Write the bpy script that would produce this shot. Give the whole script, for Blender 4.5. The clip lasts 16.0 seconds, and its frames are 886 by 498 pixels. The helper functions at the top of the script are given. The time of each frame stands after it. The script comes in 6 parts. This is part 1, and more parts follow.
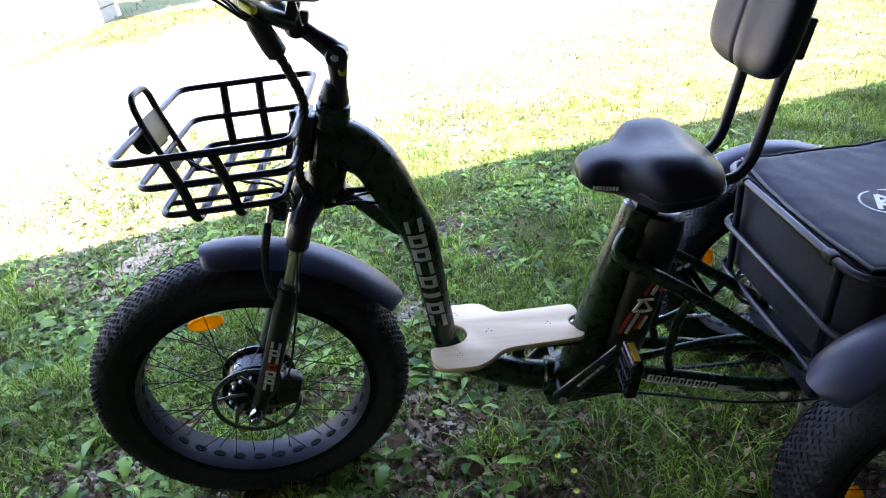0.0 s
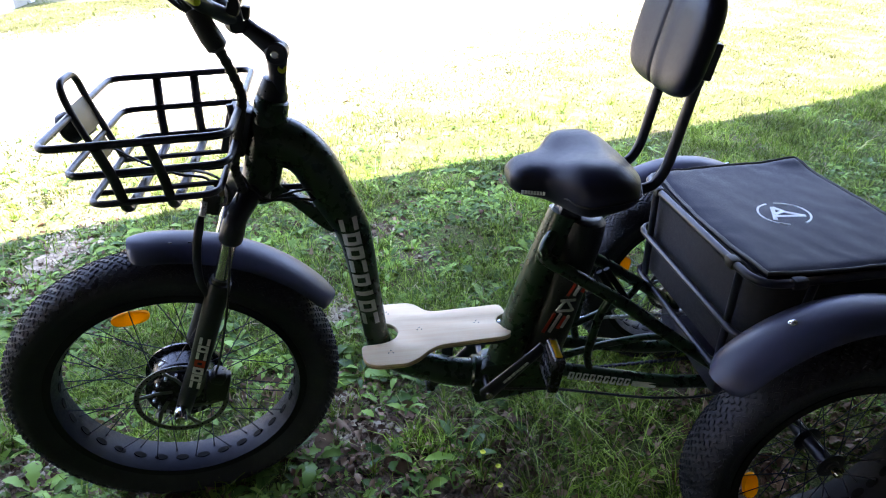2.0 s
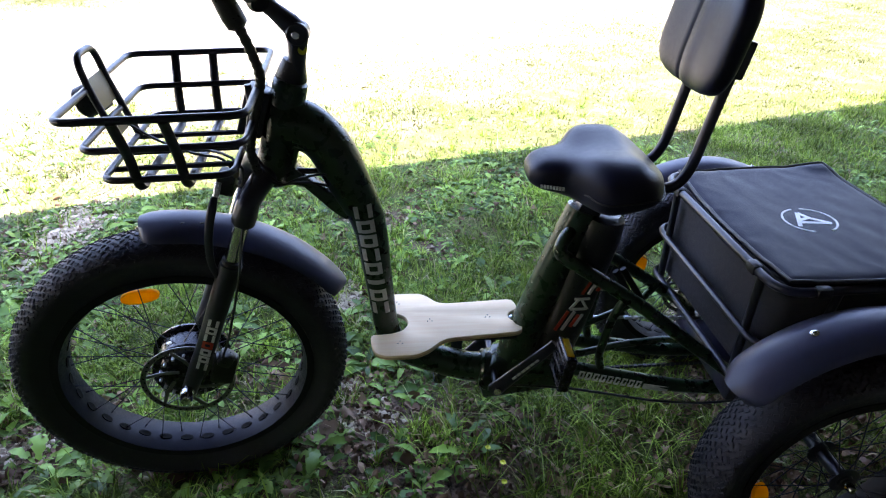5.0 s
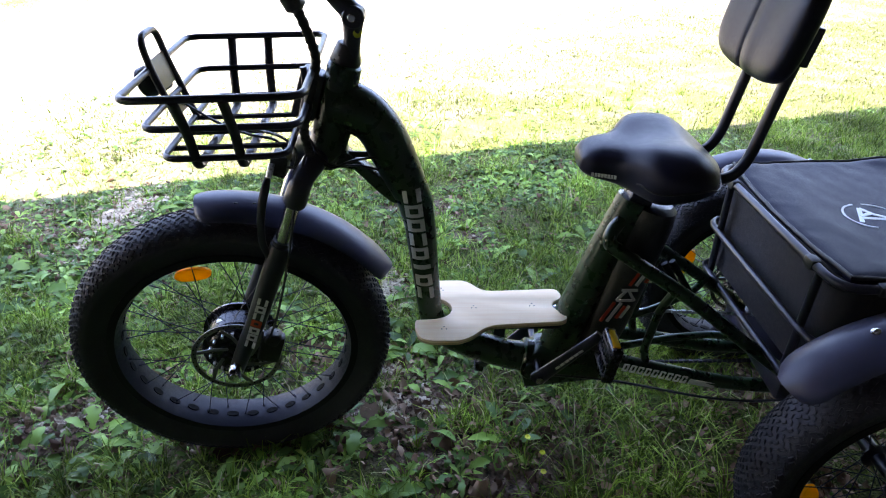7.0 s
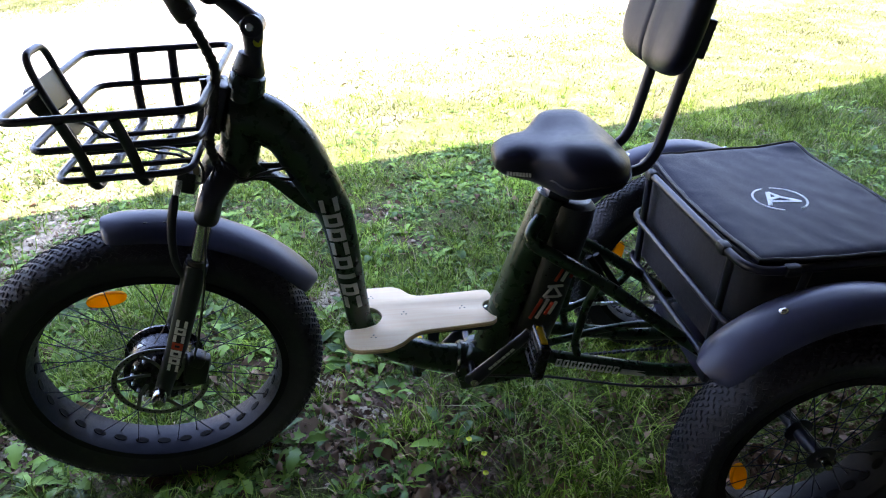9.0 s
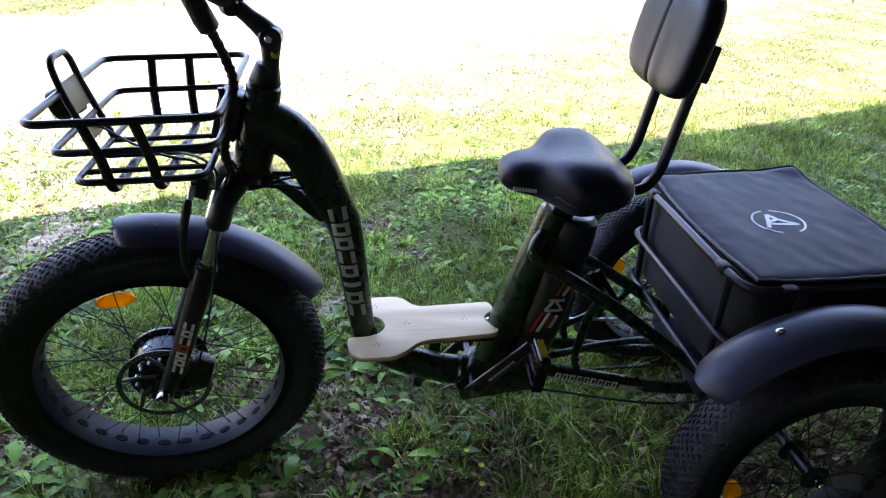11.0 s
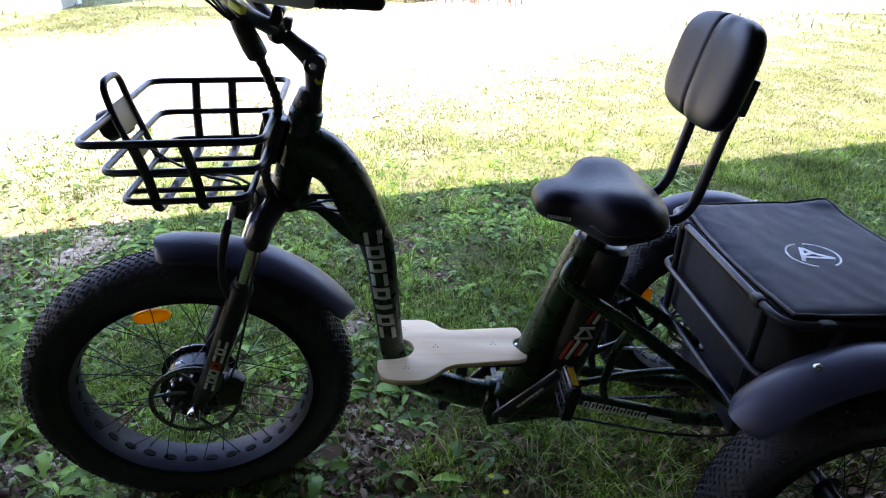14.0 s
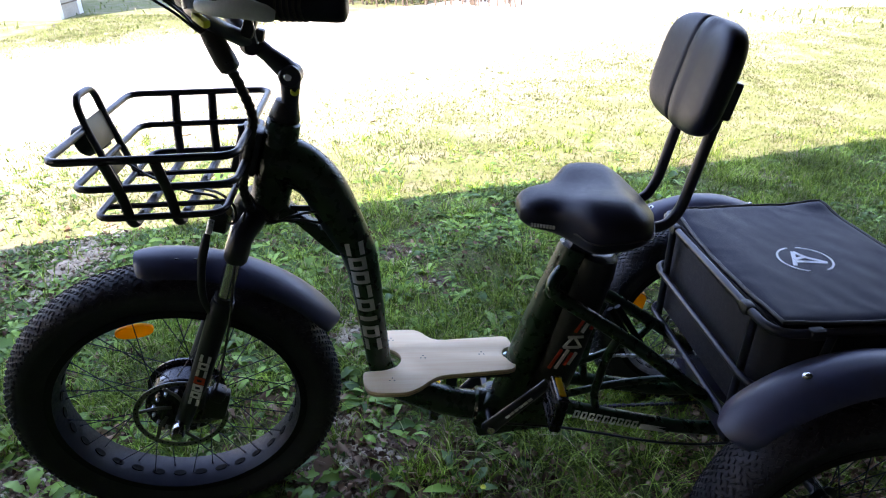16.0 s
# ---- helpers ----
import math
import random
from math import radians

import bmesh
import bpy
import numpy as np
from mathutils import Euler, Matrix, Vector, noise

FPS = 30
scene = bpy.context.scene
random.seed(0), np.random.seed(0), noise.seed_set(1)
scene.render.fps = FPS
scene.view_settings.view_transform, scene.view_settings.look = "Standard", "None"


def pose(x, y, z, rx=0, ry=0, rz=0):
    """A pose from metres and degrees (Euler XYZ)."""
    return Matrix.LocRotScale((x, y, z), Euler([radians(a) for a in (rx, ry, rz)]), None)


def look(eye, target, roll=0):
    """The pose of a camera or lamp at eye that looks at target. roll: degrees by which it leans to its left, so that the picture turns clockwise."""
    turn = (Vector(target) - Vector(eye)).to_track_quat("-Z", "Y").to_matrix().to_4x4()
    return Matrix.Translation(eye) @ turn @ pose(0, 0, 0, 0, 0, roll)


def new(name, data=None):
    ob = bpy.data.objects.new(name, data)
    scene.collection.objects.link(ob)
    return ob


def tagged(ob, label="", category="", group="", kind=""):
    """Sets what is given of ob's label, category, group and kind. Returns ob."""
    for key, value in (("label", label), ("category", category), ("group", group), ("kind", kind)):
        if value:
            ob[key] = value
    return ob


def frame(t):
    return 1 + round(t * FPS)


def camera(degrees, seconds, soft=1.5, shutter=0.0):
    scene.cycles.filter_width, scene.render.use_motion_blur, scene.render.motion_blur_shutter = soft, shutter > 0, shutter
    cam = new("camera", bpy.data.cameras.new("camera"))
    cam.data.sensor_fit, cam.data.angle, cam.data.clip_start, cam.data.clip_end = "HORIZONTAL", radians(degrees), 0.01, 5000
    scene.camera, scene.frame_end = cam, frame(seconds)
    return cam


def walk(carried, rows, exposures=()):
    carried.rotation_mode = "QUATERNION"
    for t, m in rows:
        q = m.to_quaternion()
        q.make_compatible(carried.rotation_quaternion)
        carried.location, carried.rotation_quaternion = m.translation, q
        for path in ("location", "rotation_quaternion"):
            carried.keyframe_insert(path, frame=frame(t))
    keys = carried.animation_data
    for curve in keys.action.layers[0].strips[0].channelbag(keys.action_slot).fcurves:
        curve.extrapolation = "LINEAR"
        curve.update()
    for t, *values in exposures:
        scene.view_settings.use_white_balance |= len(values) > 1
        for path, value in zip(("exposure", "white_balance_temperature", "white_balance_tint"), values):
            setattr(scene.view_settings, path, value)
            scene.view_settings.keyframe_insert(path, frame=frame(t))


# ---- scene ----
cam = camera(71.00, 16.0, soft=1.1)
PATH = [
    (0, (0.5249, -1.0991, 1.3044), (0.4318, 0.5970, 0.2995), -7.08),
    (0.5, (0.5131, -1.1083, 1.2878), (0.5083, 0.5970, 0.1541), -5.69),
    (1, (0.5098, -1.1108, 1.2963), (0.4982, 0.5970, 0.2261), -3.90),
    (1.5, (0.5106, -1.1243, 1.3000), (0.5815, 0.5970, 0.2180), -2.19),
    (2, (0.5133, -1.1410, 1.3054), (0.6520, 0.5970, 0.2892), -1.92),
    (2.5, (0.5334, -1.1407, 1.3116), (0.7462, 0.5970, 0.3250), -1.93),
    (3, (0.5114, -1.1285, 1.3001), (0.6468, 0.5970, 0.2668), -1.03),
    (3.5, (0.4927, -1.1172, 1.3002), (0.6005, 0.5970, 0.2877), -0.79),
    (4, (0.5051, -1.1222, 1.2966), (0.6572, 0.5970, 0.2531), -2.06),
    (4.2, (0.5014, -1.1277, 1.2990), (0.6434, 0.5970, 0.2687), -1.11),
    (6.3, (0.5225, -1.1057, 1.2869), (0.5228, 0.5970, 0.2271), -0.78),
    (6.5, (0.5076, -1.1081, 1.2855), (0.4600, 0.5970, 0.2346), -1.16),
    (7, (0.4866, -1.1275, 1.2850), (0.4694, 0.5970, 0.2174), -0.45),
    (7.5, (0.5009, -1.1485, 1.2866), (0.5936, 0.5970, 0.2235), -0.27),
    (8, (0.5110, -1.1535, 1.2967), (0.6431, 0.5970, 0.2921), -0.04),
    (8.5, (0.5433, -1.1455, 1.2908), (0.7358, 0.5970, 0.2776), -0.59),
    (9, (0.5558, -1.1183, 1.2806), (0.6791, 0.5970, 0.2275), -1.57),
    (9.2, (0.5504, -1.1106, 1.2846), (0.6438, 0.5970, 0.2495), -1.87),
    (11.3, (0.5390, -1.1415, 1.2940), (0.6749, 0.5970, 0.2887), 0.85),
    (11.5, (0.5422, -1.1356, 1.2979), (0.6577, 0.5970, 0.3058), 1.86),
    (12, (0.5586, -1.1279, 1.2938), (0.7310, 0.5970, 0.2803), 0.82),
    (12.5, (0.5381, -1.1375, 1.3035), (0.7374, 0.5970, 0.3656), 0.37),
    (13, (0.5033, -1.1359, 1.3013), (0.5987, 0.5970, 0.3390), 0.36),
    (13.5, (0.5129, -1.1387, 1.3032), (0.6381, 0.5970, 0.3571), 0.62),
    (14, (0.5047, -1.1424, 1.3036), (0.5848, 0.5970, 0.3617), 0.90),
    (14.5, (0.5315, -1.1535, 1.2986), (0.7806, 0.5970, 0.3208), 0.32),
    (15, (0.5501, -1.1522, 1.3032), (0.8323, 0.5970, 0.3499), -1.43),
    (15.5, (0.5622, -1.1353, 1.3005), (0.7471, 0.5970, 0.3292), -1.16),
    (16, (0.5524, -1.1192, 1.3103), (0.6108, 0.5970, 0.3861), -0.33),
]
EXPOSURES = [(t, e, 7000, 28) for t, e in ((0, 3.95), (3, 3.85), (6.5, 3.89), (7.5, 3.86), (8.5, 3.79), (9, 3.83), (12, 3.63), (13, 3.51), (14, 3.39), (15, 3.39), (16, 3.36))]
walk(cam, [(t, look(eye, target, roll)) for t, eye, target, roll in PATH], EXPOSURES)

# ---- light ----
SUN_EL = radians(55)      # sunlight travels towards +x +y, from behind the camera
sun_way = Vector((math.cos(radians(58)) * math.cos(SUN_EL), math.sin(radians(58)) * math.cos(SUN_EL), -math.sin(SUN_EL)))
world = bpy.data.worlds.new("sky_world")
scene.world = world
world.use_nodes = True
wn = world.node_tree
wn.nodes.clear()
sky = wn.nodes.new("ShaderNodeTexSky")
sky.sky_type = "NISHITA"
sky.sun_disc = False
sky.sun_elevation = SUN_EL
sky.sun_rotation = math.atan2(-sun_way.x, -sun_way.y)
sky.air_density, sky.dust_density, sky.ozone_density = 1.0, 0.6, 1.0
bg = wn.nodes.new("ShaderNodeBackground")
bg.inputs["Strength"].default_value = 0.15
wo = wn.nodes.new("ShaderNodeOutputWorld")
wn.links.new(sky.outputs[0], bg.inputs["Color"])
wn.links.new(bg.outputs[0], wo.inputs["Surface"])
sun_data = bpy.data.lights.new("sun", "SUN")
sun_data.energy, sun_data.angle, sun_data.color = 2.3, radians(0.55), (1.0, 0.95, 0.84)
sun = new("sun", sun_data)
sun.rotation_mode = "QUATERNION"
sun.rotation_quaternion = sun_way.to_track_quat("-Z", "Y")
sun.location = (-4, -8, 12)


# ---- materials ----
def mat(name, color, rough=0.5, metal=0.0, var=0.25, vscale=6.0, bump=0.0, bscale=300.0, coat=0.0, spec=0.5,
        color2=None, rvar=0.12, island=0.0, wear=None, wear_amount=0.0, sheen=0.0, trans=0.0):
    """A surface of one colour that wanders at two scales, with grain, fine relief and some wear."""
    m = bpy.data.materials.new(name)
    m.use_nodes = True
    nt = m.node_tree
    b = nt.nodes["Principled BSDF"]
    tc = nt.nodes.new("ShaderNodeTexCoord")
    big = nt.nodes.new("ShaderNodeTexNoise")
    big.inputs["Scale"].default_value, big.inputs["Detail"].default_value = vscale, 5.0
    fine = nt.nodes.new("ShaderNodeTexNoise")
    fine.inputs["Scale"].default_value, fine.inputs["Detail"].default_value = vscale * 11, 3.0
    for n in (big, fine):
        nt.links.new(tc.outputs["Object"], n.inputs["Vector"])
    c2 = color2 or tuple(min(1.0, c * (1 + 1.6 * var)) for c in color)
    c1 = tuple(c * (1 - var) for c in color)
    mix = nt.nodes.new("ShaderNodeMix")
    mix.data_type = "RGBA"
    mix.inputs[6].default_value, mix.inputs[7].default_value = (*c1, 1), (*c2, 1)
    add = nt.nodes.new("ShaderNodeMath")
    add.operation = "MULTIPLY_ADD"
    add.inputs[1].default_value, add.inputs[2].default_value = 0.5, 0.0
    nt.links.new(fine.outputs["Fac"], add.inputs[0])
    add2 = nt.nodes.new("ShaderNodeMath")
    add2.operation = "MULTIPLY_ADD"
    add2.inputs[1].default_value = 0.5
    nt.links.new(big.outputs["Fac"], add2.inputs[0])
    nt.links.new(add.outputs[0], add2.inputs[2])
    fac = nt.nodes.new("ShaderNodeMapRange")
    fac.inputs["From Min"].default_value, fac.inputs["From Max"].default_value = 0.33, 0.67
    nt.links.new(add2.outputs[0], fac.inputs["Value"])
    last = fac.outputs[0]
    if island:
        geo = nt.nodes.new("ShaderNodeNewGeometry")
        im = nt.nodes.new("ShaderNodeMix")
        im.data_type = "FLOAT"
        im.inputs[0].default_value = island
        nt.links.new(last, im.inputs[2])
        nt.links.new(geo.outputs["Random Per Island"], im.inputs[3])
        last = im.outputs[0]
    nt.links.new(last, mix.inputs[0])
    col = mix.outputs[2]
    if wear:
        wnz = nt.nodes.new("ShaderNodeTexNoise")
        wnz.inputs["Scale"].default_value, wnz.inputs["Detail"].default_value = vscale * 3, 8.0
        nt.links.new(tc.outputs["Object"], wnz.inputs["Vector"])
        wr = nt.nodes.new("ShaderNodeMapRange")
        wr.inputs["From Min"].default_value, wr.inputs["From Max"].default_value = 0.56, 0.74
        wr.inputs["To Max"].default_value = wear_amount
        nt.links.new(wnz.outputs["Fac"], wr.inputs["Value"])
        wm = nt.nodes.new("ShaderNodeMix")
        wm.data_type = "RGBA"
        wm.inputs[7].default_value = (*wear, 1)
        nt.links.new(wr.outputs[0], wm.inputs[0])
        nt.links.new(col, wm.inputs[6])
        col = wm.outputs[2]
    nt.links.new(col, b.inputs["Base Color"])
    rr = nt.nodes.new("ShaderNodeMapRange")
    rr.inputs["To Min"].default_value, rr.inputs["To Max"].default_value = max(0.02, rough - rvar), min(1.0, rough + rvar)
    rr.inputs["From Min"].default_value, rr.inputs["From Max"].default_value = 0.3, 0.7
    nt.links.new(fine.outputs["Fac"], rr.inputs["Value"])
    nt.links.new(rr.outputs[0], b.inputs["Roughness"])
    b.inputs["Metallic"].default_value = metal
    b.inputs["Specular IOR Level"].default_value = spec
    b.inputs["Coat Weight"].default_value = coat
    b.inputs["Coat Roughness"].default_value = 0.25
    if sheen:
        b.inputs["Sheen Weight"].default_value = sheen
    if trans:
        b.inputs["Transmission Weight"].default_value = trans
    if bump:
        bn = nt.nodes.new("ShaderNodeTexNoise")
        bn.inputs["Scale"].default_value, bn.inputs["Detail"].default_value = bscale, 3.0
        nt.links.new(tc.outputs["Object"], bn.inputs["Vector"])
        bp = nt.nodes.new("ShaderNodeBump")
        bp.inputs["Strength"].default_value, bp.inputs["Distance"].default_value = bump, 0.002
        nt.links.new(bn.outputs["Fac"], bp.inputs["Height"])
        nt.links.new(bp.outputs[0], b.inputs["Normal"])
    return m


def leaf_mat(name, color, color2, trans=0.35, rough=0.5, dry=None, single=False):
    """Green blades or leaves: each one with a tone of its own, some light shining through."""
    m = bpy.data.materials.new(name)
    m.use_nodes = True
    nt = m.node_tree
    b = nt.nodes["Principled BSDF"]
    geo = nt.nodes.new("ShaderNodeNewGeometry")
    ramp = nt.nodes.new("ShaderNodeValToRGB")
    e = ramp.color_ramp.elements
    e[0].color, e[1].color = (*color, 1), (*color2, 1)
    e[0].position, e[1].position = 0.28, 0.88
    if dry:
        e2 = e.new(0.97)
        e2.color = (*dry, 1)
    whole = nt.nodes.new("ShaderNodeObjectInfo")
    nt.links.new(whole.outputs["Random"] if single else geo.outputs["Random Per Island"], ramp.inputs[0])
    tc = nt.nodes.new("ShaderNodeTexCoord")
    nz = nt.nodes.new("ShaderNodeTexNoise")
    nz.inputs["Scale"].default_value = 3.0
    nt.links.new(tc.outputs["Object"], nz.inputs["Vector"])
    hsv = nt.nodes.new("ShaderNodeHueSaturation")
    mr = nt.nodes.new("ShaderNodeMapRange")
    mr.inputs["From Min"].default_value, mr.inputs["From Max"].default_value = 0.3, 0.7
    mr.inputs["To Min"].default_value, mr.inputs["To Max"].default_value = 0.50, 1.45
    nt.links.new(nz.outputs["Fac"], mr.inputs["Value"])
    nt.links.new(mr.outputs[0], hsv.inputs["Value"])
    nt.links.new(ramp.outputs[0], hsv.inputs["Color"])
    nt.links.new(hsv.outputs[0], b.inputs["Base Color"])
    b.inputs["Roughness"].default_value = rough
    b.inputs["Specular IOR Level"].default_value = 0.18
    tr = nt.nodes.new("ShaderNodeBsdfTranslucent")
    nt.links.new(hsv.outputs[0], tr.inputs["Color"])
    ms = nt.nodes.new("ShaderNodeMixShader")
    ms.inputs[0].default_value = trans
    out = nt.nodes["Material Output"]
    nt.links.new(b.outputs[0], ms.inputs[1])
    nt.links.new(tr.outputs[0], ms.inputs[2])
    nt.links.new(ms.outputs[0], out.inputs["Surface"])
    return m


GREEN = mat("dark_green_paint", (0.006, 0.027, 0.009), 0.29, 0.0, 0.12, 5, 0.05, 900, spec=0.45, rvar=0.05, wear=(0.05, 0.06, 0.04), wear_amount=0.03)
BLACK = mat("satin_black_paint", (0.007, 0.007, 0.019), 0.34, 0.0, 0.15, 8, 0.1, 1200, rvar=0.06, wear=(0.04, 0.038, 0.04), wear_amount=0.05)
FENDER = mat("matte_black_fender", (0.027, 0.029, 0.062), 0.40, 0.0, 0.08, 6, 0.05, 1500, spec=0.42, rvar=0.05, wear=(0.06, 0.058, 0.07), wear_amount=0.10)
RUBBER = mat("tyre_rubber", (0.020, 0.0205, 0.030), 0.58, 0.0, 0.25, 14, 0.4, 500, spec=0.32, wear=(0.065, 0.06, 0.055), wear_amount=0.25)
VINYL = mat("black_vinyl", (0.007, 0.0075, 0.020), 0.40, 0.0, 0.08, 10, 0.15, 900, spec=0.20, rvar=0.04)
FABRIC = mat("black_canvas", (0.0080, 0.0088, 0.025), 0.50, 0.0, 0.08, 4, 0.15, 2200, spec=0.13, rvar=0.03, wear=(0.02, 0.02, 0.04), wear_amount=0.06)
MESHCLOTH = mat("dark_mesh_cloth", (0.011, 0.011, 0.016), 0.8, 0.0, 0.25, 9, 0.5, 1300, spec=0.3)
PIPING = mat("black_piping", (0.006, 0.006, 0.007), 0.5, 0.0, 0.2, 20, 0.2, 900)
PLASTIC = mat("black_plastic", (0.005, 0.005, 0.006), 0.38, 0.0, 0.2, 12, 0.2, 900)
TAPE = mat("rim_tape_cloth", (0.003, 0.003, 0.003), 0.9, 0.0, 0.2, 30, spec=0.1)
GLOSS = mat("glossy_black_casing", (0.006, 0.006, 0.010), 0.24, 0.0, 0.2, 10, 0.0, 900, coat=0.1, spec=0.3)
CHROME = mat("bare_steel", (0.62, 0.62, 0.60), 0.16, 1.0, 0.06, 20, 0.0, 600, rvar=0.04)
ALLOY = mat("silver_alloy", (0.55, 0.57, 0.60), 0.35, 0.9, 0.1, 20, 0.1, 600)
LEVER = mat("grey_lever_paint", (0.56, 0.60, 0.65), 0.4, 0.1, 0.08, 20, 0.05, 600)
RIM = mat("anodised_black_rim", (0.006, 0.0065, 0.011), 0.48, 0.0, 0.2, 12, 0.1, 900, spec=0.17)
ROTOR = mat("ground_steel_rotor", (0.16, 0.16, 0.15), 0.40, 0.8, 0.15, 30, 0.1, 900)
RIM_DARK = mat("matt_black_rim", (0.004, 0.004, 0.006), 0.6, 0.0, 0.2, 12, 0.1, 900, spec=0.2)
AMBER = leaf_mat("amber_reflector", (1.0, 0.46, 0.008), (1.0, 0.58, 0.02), 0.6, 0.2)
DECAL = mat("grey_decal", (0.60, 0.61, 0.61), 0.5, 0.0, 0.12, 30)
WHITE = mat("white_print", (0.72, 0.73, 0.75), 0.5, 0.0, 0.1, 30)
RED = mat("red_decal", (0.55, 0.05, 0.02), 0.45, 0.0, 0.15, 30)
YELLOW = mat("yellow_sticker", (0.60, 0.62, 0.03), 0.45, 0.0, 0.1, 30)
TAN = mat("tan_plate", (0.17, 0.14, 0.078), 0.45, 0.1, 0.15, 20)
STONE = mat("limestone_gravel", (0.37, 0.305, 0.215), 0.85, 0.0, 0.3, 25, 0.4, 200, island=0.7)
DRIVE = mat("pale_gravel", (0.38, 0.355, 0.295), 0.85, 0.0, 0.14, 1.5, 0.8, 60)
CASTER_GREY = mat("caster_grey", (0.07, 0.07, 0.068), 0.7, 0.0, 0.12, 1.5, 0.2, 60)
SHEDWHITE = mat("white_wall_paint", (0.78, 0.77, 0.73), 0.6, 0.0, 0.06, 2, 0.2, 60, wear=(0.45, 0.42, 0.36), wear_amount=0.3)
CONCRETE = mat("beige_concrete", (0.38, 0.35, 0.29), 0.8, 0.0, 0.15, 4, 0.3, 90)
ROOFING = mat("grey_shingle", (0.10, 0.10, 0.10), 0.85, 0.0, 0.25, 6, 0.5, 60)
BARK = mat("tree_bark", (0.11, 0.085, 0.06), 0.9, 0.0, 0.4, 8, 0.8, 40)
DEAD = leaf_mat("dead_leaf", (0.080, 0.045, 0.028), (0.31, 0.205, 0.135), 0.15, 0.8)
# copy for blades in shade, greener and brighter to lift the dim ground
BLADE = leaf_mat("grass_blade_shade", (0.075, 0.132, 0.015), (0.34, 0.51, 0.080), 0.38, 0.5, dry=(0.42, 0.35, 0.21))
STRAW = leaf_mat("dry_straw", (0.13, 0.095, 0.052), (0.42, 0.35, 0.22), 0.25, 0.7)
# sunlit copy of the blades; the sun-washed look is put into its colour
BLADE_SUN = leaf_mat("lawn_blade_sun", (0.100, 0.130, 0.040), (0.215, 0.245, 0.086), 0.35, 0.6, dry=(0.34, 0.295, 0.21))
WEED = leaf_mat("weed_leaf", (0.070, 0.145, 0.032), (0.27, 0.45, 0.090), 0.32, 0.34)
LEAF = leaf_mat("broad_leaf", (0.045, 0.100, 0.024), (0.20, 0.36, 0.075), 0.32, 0.34, single=True)
CROWN = leaf_mat("tree_leaf", (0.03, 0.07, 0.015), (0.09, 0.15, 0.03), 0.3, 0.5)


def wood_mat():
    """Pale birch ply with faint long grain."""
    m = mat("pale_birch", (0.66, 0.51, 0.34), 0.55, 0.0, 0.06, 5, 0.0, spec=0.25)
    nt = m.node_tree
    b = nt.nodes["Principled BSDF"]
    tc = nt.nodes.new("ShaderNodeTexCoord")
    mp = nt.nodes.new("ShaderNodeMapping")
    mp.inputs["Scale"].default_value = (4, 90, 90)
    nz = nt.nodes.new("ShaderNodeTexNoise")
    nz.inputs["Scale"].default_value, nz.inputs["Detail"].default_value = 2.0, 6.0
    nt.links.new(tc.outputs["Object"], mp.inputs[0])
    nt.links.new(mp.outputs[0], nz.inputs["Vector"])
    ramp = nt.nodes.new("ShaderNodeValToRGB")
    ramp.color_ramp.elements[0].color, ramp.color_ramp.elements[1].color = (0.93, 0.67, 0.40, 1), (0.96, 0.73, 0.47, 1)
    ramp.color_ramp.elements[0].position, ramp.color_ramp.elements[1].position = 0.35, 0.6
    nt.links.new(nz.outputs["Fac"], ramp.inputs[0])
    nt.links.new(ramp.outputs[0], b.inputs["Base Color"])
    return m


WOOD = wood_mat()
WOODEDGE = mat("ply_edge", (0.58, 0.40, 0.22), 0.6, 0.0, 0.15, 30)


